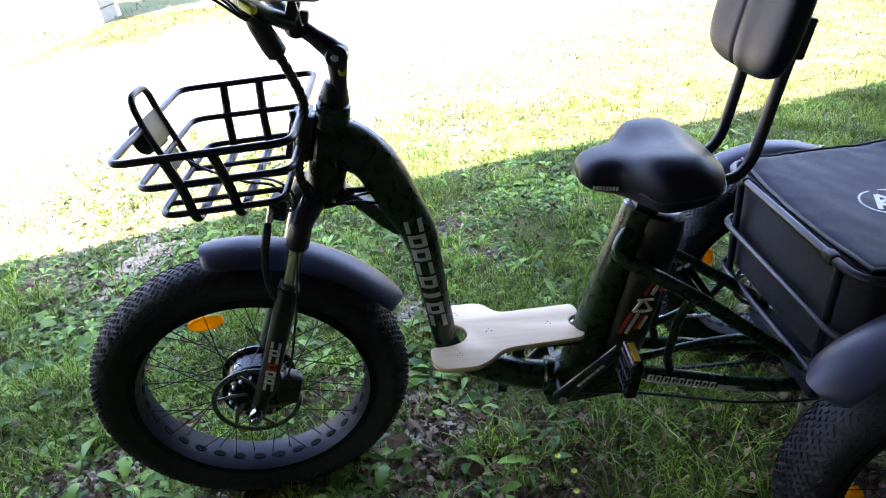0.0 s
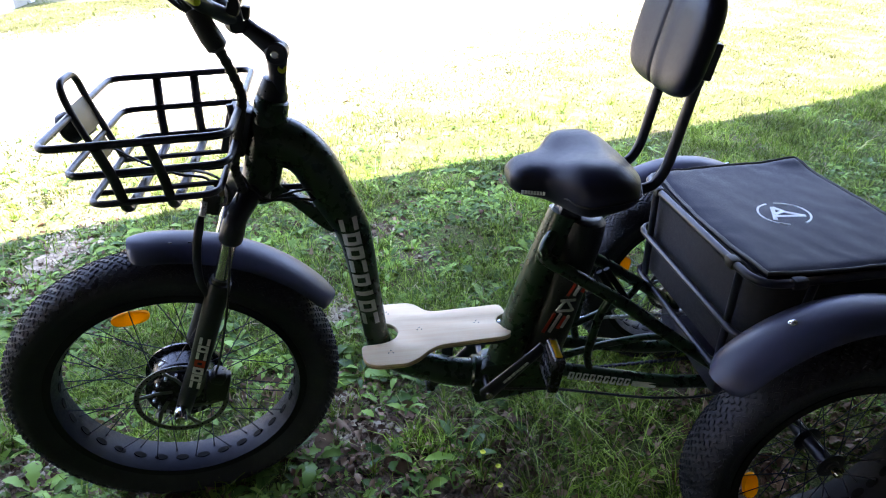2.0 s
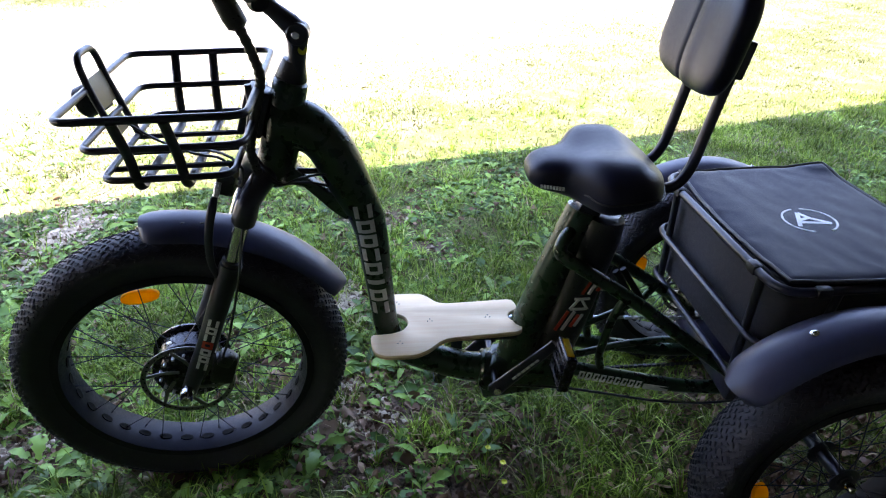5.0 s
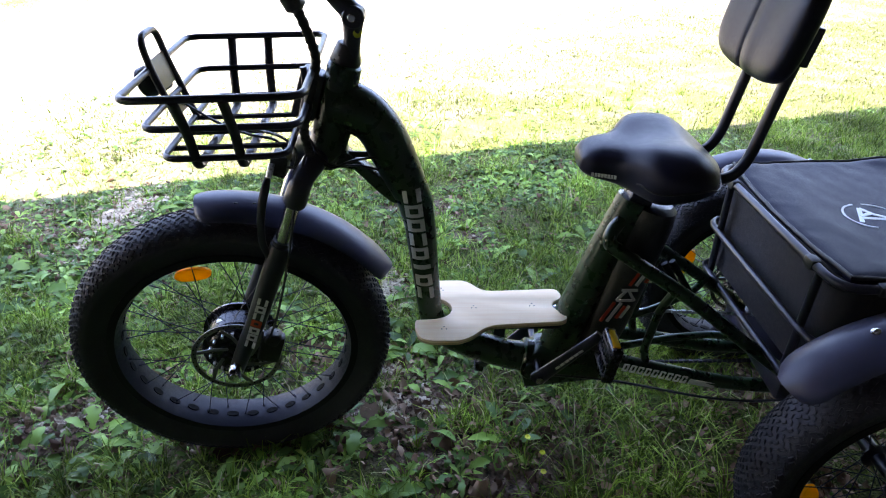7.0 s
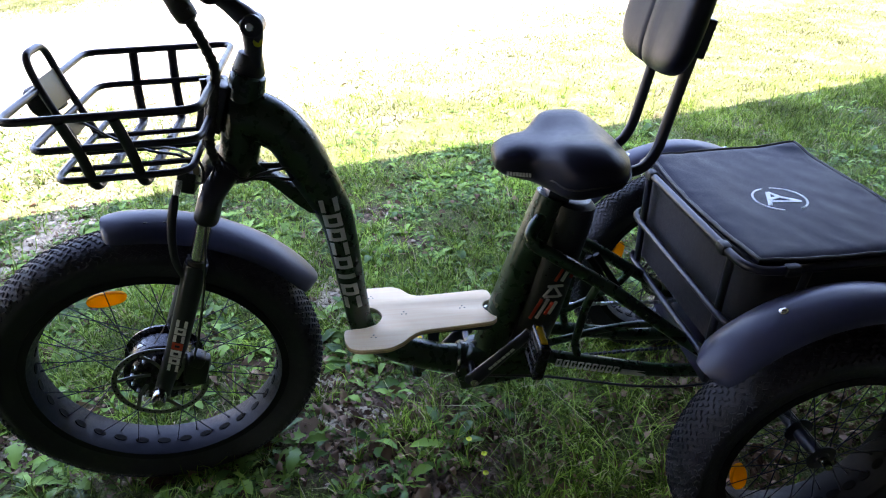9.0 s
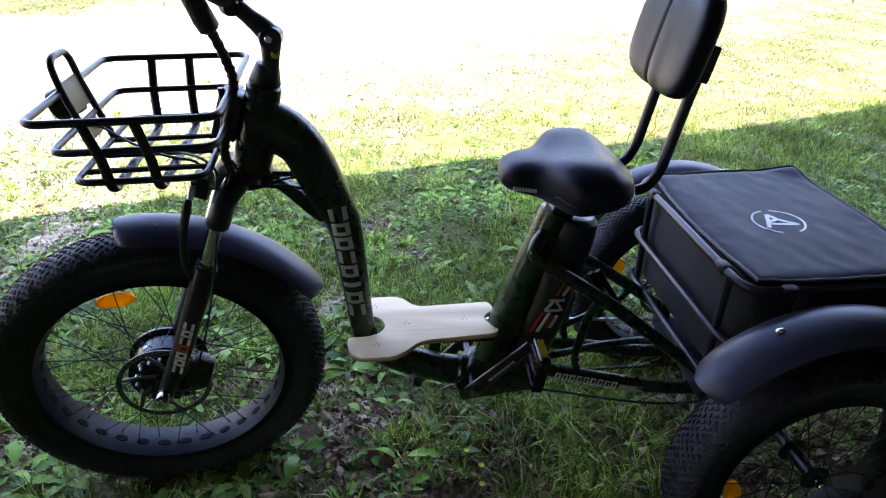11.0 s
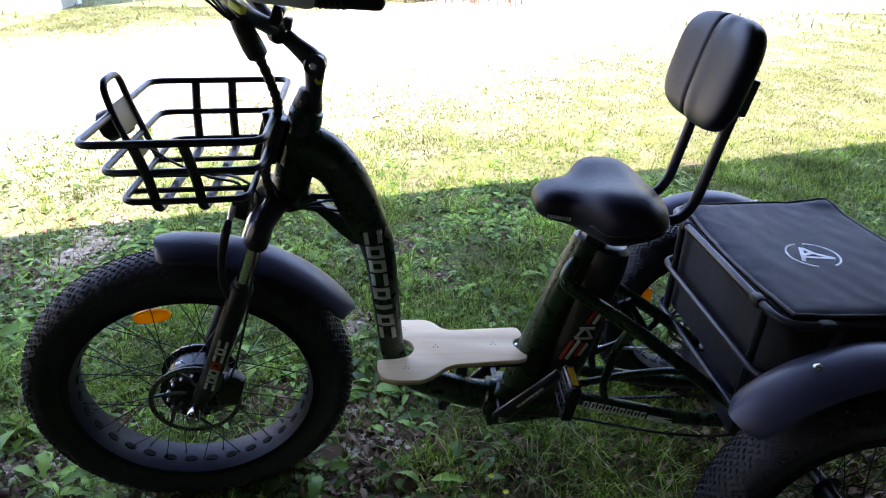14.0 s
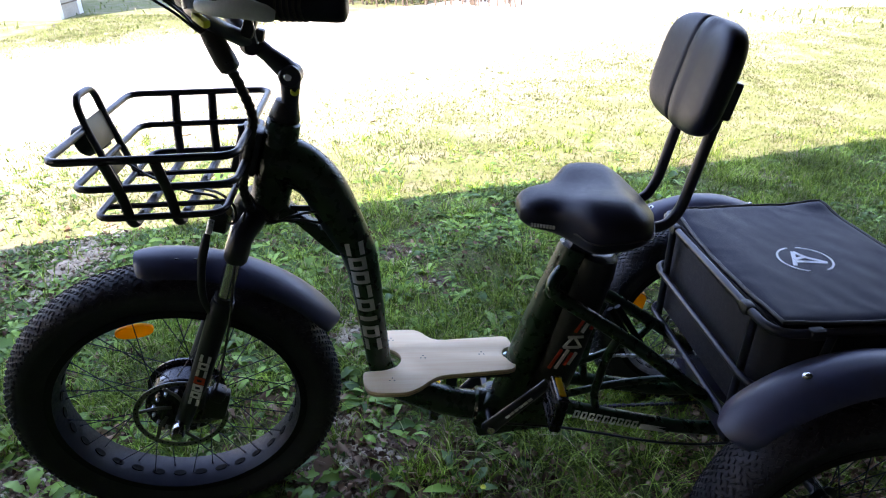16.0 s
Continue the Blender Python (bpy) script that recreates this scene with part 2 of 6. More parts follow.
def ground_mat():
    """Soil, moss and thin turf in patches, paler past the shadow edge."""
    m = bpy.data.materials.new("turf_and_soil")
    m.use_nodes = True
    nt = m.node_tree
    b = nt.nodes["Principled BSDF"]
    tc = nt.nodes.new("ShaderNodeTexCoord")

    def noise_node(scale, detail):
        n = nt.nodes.new("ShaderNodeTexNoise")
        n.inputs["Scale"].default_value, n.inputs["Detail"].default_value = scale, detail
        nt.links.new(tc.outputs["Object"], n.inputs["Vector"])
        return n

    def blend(fac, a, c):
        x = nt.nodes.new("ShaderNodeMix")
        x.data_type = "RGBA"
        nt.links.new(fac, x.inputs[0])
        for i, v in ((6, a), (7, c)):
            if isinstance(v, tuple):
                x.inputs[i].default_value = (*v, 1)
            else:
                nt.links.new(v, x.inputs[i])
        return x.outputs[2]

    def step(n, lo, hi):
        r = nt.nodes.new("ShaderNodeMapRange")
        r.inputs["From Min"].default_value, r.inputs["From Max"].default_value = lo, hi
        nt.links.new(n.outputs["Fac"], r.inputs["Value"])
        return r.outputs[0]

    soil = blend(step(noise_node(40, 6), 0.35, 0.65), (0.040, 0.027, 0.019), (0.22, 0.158, 0.115))
    turf = blend(step(noise_node(120, 4), 0.35, 0.65), (0.030, 0.040, 0.011), (0.13, 0.155, 0.045))
    # worn places show the soil
    worn = nt.nodes.new("ShaderNodeAttribute")
    worn.attribute_name = "worn"
    ragged = nt.nodes.new("ShaderNodeMath")
    ragged.operation = "MULTIPLY_ADD"
    ragged.inputs[1].default_value = 0.7
    nt.links.new(noise_node(14, 6).outputs["Fac"], ragged.inputs[0])
    nt.links.new(worn.outputs["Fac"], ragged.inputs[2])
    show = nt.nodes.new("ShaderNodeMapRange")
    show.inputs["From Min"].default_value, show.inputs["From Max"].default_value = 0.62, 0.86
    nt.links.new(ragged.outputs[0], show.inputs["Value"])
    col = blend(show.outputs[0], turf, soil)
    # pale lawn, lightened to look sunlit, with bare beige patches out in the open
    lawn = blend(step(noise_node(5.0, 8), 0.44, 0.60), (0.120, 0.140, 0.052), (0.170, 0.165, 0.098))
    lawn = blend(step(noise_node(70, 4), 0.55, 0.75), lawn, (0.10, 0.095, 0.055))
    sep = nt.nodes.new("ShaderNodeSeparateXYZ")
    nt.links.new(tc.outputs["Object"], sep.inputs[0])

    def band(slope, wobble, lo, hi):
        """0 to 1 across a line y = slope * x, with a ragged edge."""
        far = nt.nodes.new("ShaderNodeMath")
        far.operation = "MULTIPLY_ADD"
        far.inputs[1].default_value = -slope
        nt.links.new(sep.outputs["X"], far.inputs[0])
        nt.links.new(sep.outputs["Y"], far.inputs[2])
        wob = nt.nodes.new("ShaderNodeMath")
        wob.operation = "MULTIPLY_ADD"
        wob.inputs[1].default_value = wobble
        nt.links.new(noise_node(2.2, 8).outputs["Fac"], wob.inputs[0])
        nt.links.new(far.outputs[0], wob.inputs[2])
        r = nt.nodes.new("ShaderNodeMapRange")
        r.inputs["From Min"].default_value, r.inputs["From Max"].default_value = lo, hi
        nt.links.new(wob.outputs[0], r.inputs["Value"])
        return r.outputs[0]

    # first ramp follows the shadow edge: sunlit paleness painted into the ground
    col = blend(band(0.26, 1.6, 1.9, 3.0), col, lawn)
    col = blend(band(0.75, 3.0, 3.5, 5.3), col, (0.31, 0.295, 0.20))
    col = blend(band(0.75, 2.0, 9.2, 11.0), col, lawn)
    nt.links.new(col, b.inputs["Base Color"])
    b.inputs["Roughness"].default_value = 0.95
    b.inputs["Specular IOR Level"].default_value = 0.2
    bp = nt.nodes.new("ShaderNodeBump")
    bp.inputs["Strength"].default_value, bp.inputs["Distance"].default_value = 0.8, 0.01
    nt.links.new(noise_node(160, 6).outputs["Fac"], bp.inputs["Height"])
    nt.links.new(bp.outputs[0], b.inputs["Normal"])
    return m


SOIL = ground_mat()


# ---- mesh helpers ----
def link_mesh(name, me, material, parent=None, label=""):
    ob = new(name, me)
    if material:
        me.materials.append(material)
    if parent:
        ob.parent = parent
    if label:
        ob["label"] = label
    return ob


def part(name, bm, material, parent=None, label="", sharp=40):
    """Links a bmesh as one mesh object under a thing or a part."""
    me = bpy.data.meshes.new(name)
    bm.normal_update()
    for f in bm.faces:
        f.smooth = True
    bm.to_mesh(me)
    bm.free()
    me.set_sharp_from_angle(angle=radians(sharp))
    return link_mesh(name, me, material, parent, label)


def raw(name, verts, faces, material, parent=None, smooth=False):
    me = bpy.data.meshes.new(name)
    me.from_pydata([tuple(v) for v in verts], [], faces)
    if smooth:
        me.polygons.foreach_set("use_smooth", [True] * len(me.polygons))
    me.update()
    return link_mesh(name, me, material, parent)


def rounded(pts, bend, closed=False, steps=5):
    """A polyline with its corners rounded off."""
    pts = [Vector(p) for p in pts]
    n = len(pts)
    out = []
    for i, p in enumerate(pts):
        if not closed and i in (0, n - 1):
            out.append(p)
            continue
        a, c = pts[i - 1], pts[(i + 1) % n]
        la, lc = (a - p).length, (c - p).length
        d = min(bend, la * 0.48, lc * 0.48)
        s, e = p + (a - p) / la * d, p + (c - p) / lc * d
        for k in range(steps + 1):
            u = k / steps
            out.append((1 - u) ** 2 * s + 2 * u * (1 - u) * p + u * u * e)
    return out


def sweep(bm, pts, r, n=10, closed=False, bend=0.0, flat=1.0, up=(0, 1, 0), caps=True):
    """A tube along pts. r: a radius, or one for each point (no bend then). flat: how far it is squashed along `up`."""
    path = rounded(pts, bend, closed) if bend else [Vector(p) for p in pts]
    rs = r if isinstance(r, (list, tuple)) else [r] * len(path)
    m = len(path)
    tangents = []
    for i in range(m):
        a = path[i - 1] if (closed or i) else path[i]
        c = path[(i + 1) % m] if (closed or i < m - 1) else path[i]
        tangents.append((c - a).normalized())
    t0 = tangents[0]
    side = Vector(up) - t0 * t0.dot(Vector(up))
    if side.length < 0.1:
        side = Vector((1, 0, 0)) - t0 * t0.x
    side.normalize()
    rings = []
    for i in range(m):
        t = tangents[i]
        side = (side - t * side.dot(t)).normalized()
        other = t.cross(side)
        rings.append([bm.verts.new(path[i] + rs[i] * (flat * math.cos(a) * side + math.sin(a) * other))
                      for a in (2 * math.pi * k / n for k in range(n))])
    for i in range(m if closed else m - 1):
        p, q = rings[i], rings[(i + 1) % m]
        for k in range(n):
            bm.faces.new((p[k], p[(k + 1) % n], q[(k + 1) % n], q[k]))
    if caps and not closed:
        bm.faces.new(rings[0][::-1])
        bm.faces.new(rings[-1])
    bmesh.ops.recalc_face_normals(bm, faces=bm.faces)
    return bm


def tube(pts, r, **kw):
    return sweep(bmesh.new(), pts, r, **kw)


def lathe(profile, n=64, closed=True, arc=None, bm=None):
    """Turns (radius, y) points round the y axis; arc: degrees from and to, measured from +x towards +z."""
    bm = bm or bmesh.new()
    full = arc is None
    a0, a1 = (0, 360) if full else arc
    rings = []
    for i in range(n if full else n + 1):
        a = radians(a0 + (a1 - a0) * i / n)
        rings.append([bm.verts.new((r * math.cos(a), y, r * math.sin(a))) for r, y in profile])
    k = len(profile)
    for i in range(len(rings) if full else len(rings) - 1):
        p, q = rings[i], rings[(i + 1) % len(rings)]
        for j in range(k if closed else k - 1):
            bm.faces.new((p[j], p[(j + 1) % k], q[(j + 1) % k], q[j]))
    if not full and closed:
        bm.faces.new(rings[0])
        bm.faces.new(rings[-1][::-1])
    bmesh.ops.recalc_face_normals(bm, faces=bm.faces)
    return bm


def block(size, m=None, bevel=0.003, bm=None, seg=2):
    """A box with rounded edges, size in metres, at the pose m."""
    b2 = bmesh.new()
    bmesh.ops.create_cube(b2, size=1.0, matrix=Matrix.Diagonal((*size, 1)))
    if bevel:
        bmesh.ops.bevel(b2, geom=b2.edges[:], offset=bevel, segments=seg, profile=0.5, affect="EDGES")
    if m is not None:
        b2.transform(m)
    if bm is None:
        return b2
    me = bpy.data.meshes.new("tmp")
    b2.to_mesh(me)
    b2.free()
    bm.from_mesh(me)
    bpy.data.meshes.remove(me)
    return bm


def slab(outline, z0, z1, bevel=0.0):
    """A flat board from an outline in x and y."""
    bm = bmesh.new()
    low = [bm.verts.new((x, y, z0)) for x, y in outline]
    f = bm.faces.new(low)
    r = bmesh.ops.extrude_face_region(bm, geom=[f])
    top = [v for v in r["geom"] if isinstance(v, bmesh.types.BMVert)]
    for v in top:
        v.co.z = z1
    bmesh.ops.recalc_face_normals(bm, faces=bm.faces)
    if bevel:
        es = [e for e in bm.edges if abs(e.verts[0].co.z - e.verts[1].co.z) < 1e-6]
        bmesh.ops.bevel(bm, geom=es, offset=bevel, segments=2, profile=0.5, affect="EDGES")
    return bm


def empty(name, label, category, **kw):
    return tagged(new(name), label, category, **kw)


def plane_noise(x, y, scale, seed):
    """Smooth noise over the ground, 0 to 1, for arrays."""
    rng = np.random.default_rng(seed)
    g = rng.random((64, 64))
    u, v = x * scale + 1000.0, y * scale + 1000.0
    i, j = np.floor(u).astype(int), np.floor(v).astype(int)
    fu, fv = u - i, v - j
    fu, fv = fu * fu * (3 - 2 * fu), fv * fv * (3 - 2 * fv)
    a, b = g[i % 64, j % 64], g[(i + 1) % 64, j % 64]
    c, d = g[i % 64, (j + 1) % 64], g[(i + 1) % 64, (j + 1) % 64]
    return (a * (1 - fu) + b * fu) * (1 - fv) + (c * (1 - fu) + d * fu) * fv


def ground_height(x, y):
    """Gentle lumps of the lawn; flat enough for the wheels."""
    return 0.016 * (plane_noise(x, y, 2.3, 5) - 0.5) + 0.03 * (plane_noise(x, y, 0.55, 6) - 0.5) * np.clip(np.abs(y) / 2.0, 0, 1)


# ---- the setting ----
BARE = ((0.42, 0.08, 0.24, 0.19, 1.0), (0.62, -0.10, 0.16, 0.14, 0.8), (-0.95, 1.23, 0.19, 0.32, 1.0), (0.14, 0.98, 0.18, 0.10, 0.5), (-0.54, 0.06, 0.17, 0.10, 1.0), (0.275, 0.70, 0.09, 0.20, 1.0), (0.33, 0.25, 0.14, 0.10, 0.95),
        (-0.62, -0.05, 0.08, 0.06, 0.8), (0.08, 0.30, 0.10, 0.10, 0.7), (0.60, 1.05, 0.16, 0.08, 0.7), (-0.42, 0.62, 0.12, 0.10, 0.6))


def bare(x, y):
    """Where the turf is worn: under the trike and by the stones."""
    b = 0.0 * x
    for cx, cy, rx, ry, amount in BARE:
        b = np.maximum(b, amount * np.exp(-(((x - cx) / rx) ** 2 + ((y - cy) / ry) ** 2)))
    worn = np.clip(4.0 * (0.6 * plane_noise(x, y, 2.4, 95) + 0.4 * plane_noise(x, y, 5.5, 96) - 0.62), 0, 0.8)
    return np.maximum(b, worn)


def build_ground():
    xs = np.concatenate([-np.geomspace(600, 4, 16), np.linspace(-3.8, 5.0, 111), np.geomspace(5.2, 600, 18)])
    ys = np.concatenate([-np.geomspace(600, 3, 14), np.linspace(-2.8, 6.0, 111), np.geomspace(6.2, 600, 18)])
    gx, gy = np.meshgrid(xs, ys, indexing="ij")
    near = np.exp(-((gx - 0.6) ** 2 + (gy - 1.5) ** 2) / 40.0)
    gz = ground_height(gx, gy) * near
    verts = np.stack([gx, gy, gz], -1).reshape(-1, 3)
    ny = len(ys)
    faces = [(i * ny + j, (i + 1) * ny + j, (i + 1) * ny + j + 1, i * ny + j + 1) for i in range(len(xs) - 1) for j in range(ny - 1)]
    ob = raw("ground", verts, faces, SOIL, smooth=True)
    worn = ob.data.attributes.new("worn", "FLOAT", "POINT")
    worn.data.foreach_set("value", (bare(gx, gy) * near ** 0.3).reshape(-1).astype(np.float32))
    tagged(ob, "patchy turf with bare brown soil, partly in shade", "ground", kind="structure")


build_ground()

DRIVE_LOW = [(-9.0, -1.8), (-4.2, 0.9), (-2.2, 2.5), (-1.4, 3.2), (-0.4, 3.9), (0.6, 4.6), (1.8, 5.6), (4.0, 7.4), (6.7, 9.4), (12.0, 13.0)]
DRIVE_TOP = [(9.0, 17.5), (3.0, 12.5), (-0.4, 9.4), (-2.4, 7.2), (-3.5, 5.8), (-6.0, 3.9), (-11.0, 1.6)]


def build_driveway():
    """Pale gravel drive with a ragged edge, a little above the turf."""
    top = sorted(DRIVE_TOP)
    verts, faces = [], []
    n = 150
    for i in range(n + 1):
        x = -9.0 + 21.0 * i / n
        lo = np.interp(x, [p[0] for p in DRIVE_LOW], [p[1] for p in DRIVE_LOW]) + 0.25 * (noise.noise((x * 2.3, 0.3, 0)) + 0.6 * noise.noise((x * 7, 2.0, 0)))
        hi = np.interp(x, [p[0] for p in top], [p[1] for p in top]) + 0.25 * noise.noise((x * 2.1, 5.3, 0))
        for k in range(9):
            verts.append((x, lo + (max(hi, lo + 0.3) - lo) * k / 8, -0.04 if k in (0, 8) else 0.022))
    for i in range(n):
        for k in range(8):
            faces.append((i * 9 + k, (i + 1) * 9 + k, (i + 1) * 9 + k + 1, i * 9 + k + 1))
    ob = raw("driveway", verts, faces, DRIVE, smooth=True)
    tagged(ob, "bright pale gravel drive in full sun", "driveway", kind="structure")


build_driveway()


def build_shade_caster():
    """Unseen wall and roof slab behind the camera, added to shade the trike."""
    d = Vector((0.9665, 0.2566, 0))
    nrm = Vector((-0.2566, 0.9665, 0))
    m = Matrix.Translation((0.0, CASTER_Y, 0)) @ Matrix(((d.x, nrm.x, 0, 0), (d.y, nrm.y, 0, 0), (0, 0, 1, 0), (0, 0, 0, 1)))
    ob = part("shade_wall", block((26, 0.3, CASTER_H + 0.5), m @ Matrix.Translation((0, -CASTER_DEEP - 0.15, CASTER_H / 2 + 0.25)), 0.0), CASTER_GREY)
    tagged(ob, "unseen plain grey wall added behind the camera to block skylight", "wall", kind="structure")
    # slab edge: the wanted shade line moved back along the sun's way
    edge_line = [(x - 0.739, y - 1.182) for x, y in SHADE_LINE]
    outline = edge_line + [(14.0, -1.0), (-14.0, -8.5)]
    ob = part("ceiling", slab(outline, CASTER_H, CASTER_H + 0.10), CASTER_GREY)
    tagged(ob, "unseen plain slab added over the camera to cast the shade", "ceiling", kind="structure")


SHADE_LINE = [(-12.0, -1.5), (-1.5, 1.37), (-0.8, 1.57), (0.41, 1.86), (1.02, 2.02), (2.44, 2.38), (3.6, 2.72), (5.26, 3.45), (7.0, 4.4), (13.0, 7.6)]
# the low slab also keeps skylight off the near ground
CASTER_H, CASTER_Y, CASTER_DEEP = 1.9, -0.26, 2.4
build_shade_caster()


def build_shed():
    """White outbuilding on a beige footing across the drive."""
    shed = empty("shed", "white painted outbuilding with beige concrete end beside the drive", "outbuilding")
    m = pose(-4.60, 8.50, 0, 0, 0, 3)
    part("wall", block((5.0, 0.14, 2.3), m @ Matrix.Translation((-2.5, 0.07, 1.15)), 0.01), SHEDWHITE, shed)
    part("end_wall", block((0.14, 0.52, 2.3), m @ Matrix.Translation((-0.072, 0.40, 1.15)), 0.01), CONCRETE, shed, "beige concrete end wall")
    part("back_wall", block((5.0, 0.14, 2.3), m @ Matrix.Translation((-2.5, 0.73, 1.15)), 0.01), SHEDWHITE, shed)
    part("cable_line", tube([m @ Vector((-4.9, -0.01, 0.62)), m @ Vector((-2.6, -0.012, 0.55)), m @ Vector((-0.1, -0.01, 0.60))], 0.012, n=6), PLASTIC, shed, "dark line along the wall")
    part("joint", block((0.012, 0.52, 0.018), m @ Matrix.Translation((0.001, 0.40, 0.20)), 0.002), BARK, shed, "dark joint above the plinth")
    part("roof", block((5.3, 1.3, 0.10), m @ Matrix.Translation((-2.5, 0.49, 2.36)), 0.02), ROOFING, shed, "low grey roof")


build_shed()


def leaf_cloud(n, centre, spread, size, seed):
    rng = np.random.default_rng(seed)
    c = rng.normal(0, 1, (n, 3))
    c /= np.linalg.norm(c, axis=1)[:, None]
    c = c * (rng.random((n, 1)) ** 0.4) * spread * (0.75 + 0.5 * rng.random((n, 1))) + centre
    a = rng.normal(0, 1, (n, 3))
    b = rng.normal(0, 1, (n, 3))
    a /= np.linalg.norm(a, axis=1)[:, None]
    b /= np.linalg.norm(b, axis=1)[:, None]
    s = size * (0.6 + 0.8 * rng.random((n, 1)))
    v = np.stack([c - a * s, c + b * s * 0.5, c + a * s, c - b * s * 0.5], 1).reshape(-1, 3)
    f = [(4 * i, 4 * i + 1, 4 * i + 2, 4 * i + 3) for i in range(n)]
    return v, f


def build_tree(x, y, h, seed):
    rng = random.Random(seed)
    tree = empty("tree", "leafy green tree at the far edge of the lawn", "tree", group="trees beyond the drive")
    tree.location = (x, y, 0)
    bm = bmesh.new()
    top = Vector((rng.uniform(-.3, .3), rng.uniform(-.3, .3), h * 0.7))
    trunk = [Vector((0, 0, -0.1)).lerp(top, u) + Vector((rng.uniform(-.08, .08), rng.uniform(-.08, .08), 0)) for u in (0, .15, .35, .6, 1)]
    sweep(bm, trunk, [h * 0.028 * (1 - 0.8 * u) for u in (0, .15, .35, .6, 1)], n=9)
    blobs = []
    for k in range(9):
        s = trunk[2].lerp(trunk[4], rng.random())
        a, l = rng.uniform(0, 6.28), h * rng.uniform(0.14, 0.27)
        e = s + Vector((math.cos(a) * l, math.sin(a) * l, l * rng.uniform(0.3, 0.9)))
        sweep(bm, [s, s.lerp(e, 0.5) + Vector((0, 0, 0.1)), e], [h * 0.010, h * 0.007, h * 0.003], n=6)
        blobs.append(e)
    blobs.append(top)
    part("trunk", bm, BARK, tree)
    vs, fs, off = [], [], 0
    for k, e in enumerate(blobs):
        v, f = leaf_cloud(420, np.array(e), h * 0.15, 0.12, seed * 31 + k)
        vs.append(v)
        fs += [tuple(i + off for i in q) for q in f]
        off += len(v)
    raw("crown", np.concatenate(vs), fs, CROWN, tree)


for k, (tx, ty, th) in enumerate([(-10, 18, 5.5), (-5.2, 19.5, 6), (-1.4, 17.5, 5), (1.8, 20.5, 6), (5.5, 22.5, 6), (9.5, 21, 6.5), (15.5, 23.5, 6), (-15.5, 12, 6.5), (19, 15, 6), (22, 7, 6.5)]):
    build_tree(tx, ty, th, 11 + k)


def build_woods():
    """A far belt of woodland, all round beyond the lawn."""
    vs, fs, off = [], [], 0
    rng = random.Random(4)
    for k in range(46):
        a = radians(-25 + k * 230 / 46 + rng.uniform(-2, 2))
        d = rng.uniform(34, 42)
        for j in range(3):
            v, f = leaf_cloud(200, np.array((d * math.cos(a), 6 + d * math.sin(a), 1.6 + 2.2 * j)), rng.uniform(1.8, 2.6), 0.6, k * 5 + j)
            vs.append(v)
            fs += [tuple(i + off for i in q) for q in f]
            off += len(v)
    ob = raw("woods", np.concatenate(vs), fs, CROWN)
    tagged(ob, "far belt of green woodland beyond the drive", "woods", kind="stuff")


build_woods()


def build_yard_bits():
    post = part("white_post", tube([(0, 0, -0.05), (0.02, 0, 0.5), (0.05, 0.01, 1.1)], [0.075, 0.07, 0.065], n=12), SHEDWHITE)
    post.location = (5.32, 3.66, 0)
    tagged(post, "leaning white painted post at the lawn's edge", "post")
    for sx, sy, w, d, a in ((6.72, 5.58, 0.55, 0.30, 20), (6.20, 5.40, 0.30, 0.22, 50), (7.22, 6.00, 0.34, 0.26, -10)):
        slab_ = part("stone_slab", block((w, d, 0.10), pose(sx, sy, 0.03, 4, 3, a), 0.025), DRIVE)
        tagged(slab_, "flat pale stone lying in the sunny lawn", "stone", group="flat stones")


build_yard_bits()


# ---- the trike ----
trike = empty("trike", "dark green electric trike with fat tyres standing on the grass", "tricycle")
trike.location = (0.003, 0, 0.013)
HEAD = radians(22)
K_AXIS = Vector((math.sin(HEAD), 0, math.cos(HEAD)))
R_F = 0.331
STEER = Matrix.Translation((0, 0, R_F)) @ Matrix.Rotation(radians(10.6), 4, K_AXIS) @ Matrix.Translation((0, 0, -R_F))


def tyre_mesh(R, bead, half, knobs):
    """Fat tyre: rounded casing, shoulder and small tread blocks."""
    prof = []
    mid = (R + bead) / 2
    for k in range(19):
        a = radians(-118 + 236 * k / 18)
        prof.append((mid + 0.004 + (R - mid - 0.008) * math.cos(a), half * 1.0 * math.sin(a)))
    prof += [(bead - 0.004, half * 0.72), (bead - 0.004, -half * 0.72)]
    bm = lathe(prof, 96)
    depth = 0.0045
    rows = 15
    for j in range(rows):
        u = (j - (rows - 1) / 2) / ((rows - 1) / 2)
        a = radians(66 * u)
        rr = mid + (R - mid - 0.006) * math.cos(a)
        yy = half * 1.0 * math.sin(a)
        n_y = math.sin(a)
        for i in range(knobs):
            ang = 2 * math.pi * (i + 0.5 * (j % 2)) / knobs
            w = 0.0058 if abs(u) < 0.9 else 0.008
            l = R * 2 * math.pi / knobs * 0.30
            tw = radians(28 if (i + j) % 2 else -28)
            m = Matrix.Rotation(-ang, 4, "Y") @ Matrix.Translation((rr, yy, 0)) @ Matrix.Rotation(a, 4, "Z") @ Matrix.Rotation(tw, 4, "X")
            vs = [m @ Vector(p) for p in ((-.003, -w / 2, -l), (-.003, w / 2, -l), (-.003, w / 2, l), (-.003, -w / 2, l),
                                          (depth, -w * .36, -l * .8), (depth, w * .36, -l * .8), (depth, w * .36, l * .8), (depth, -w * .36, l * .8))]
            q = [bm.verts.new(v) for v in vs]
            for f in ((4, 5, 6, 7), (0, 1, 5, 4), (1, 2, 6, 5), (2, 3, 7, 6), (3, 0, 4, 7)):
                bm.faces.new([q[t] for t in f])
    return bm


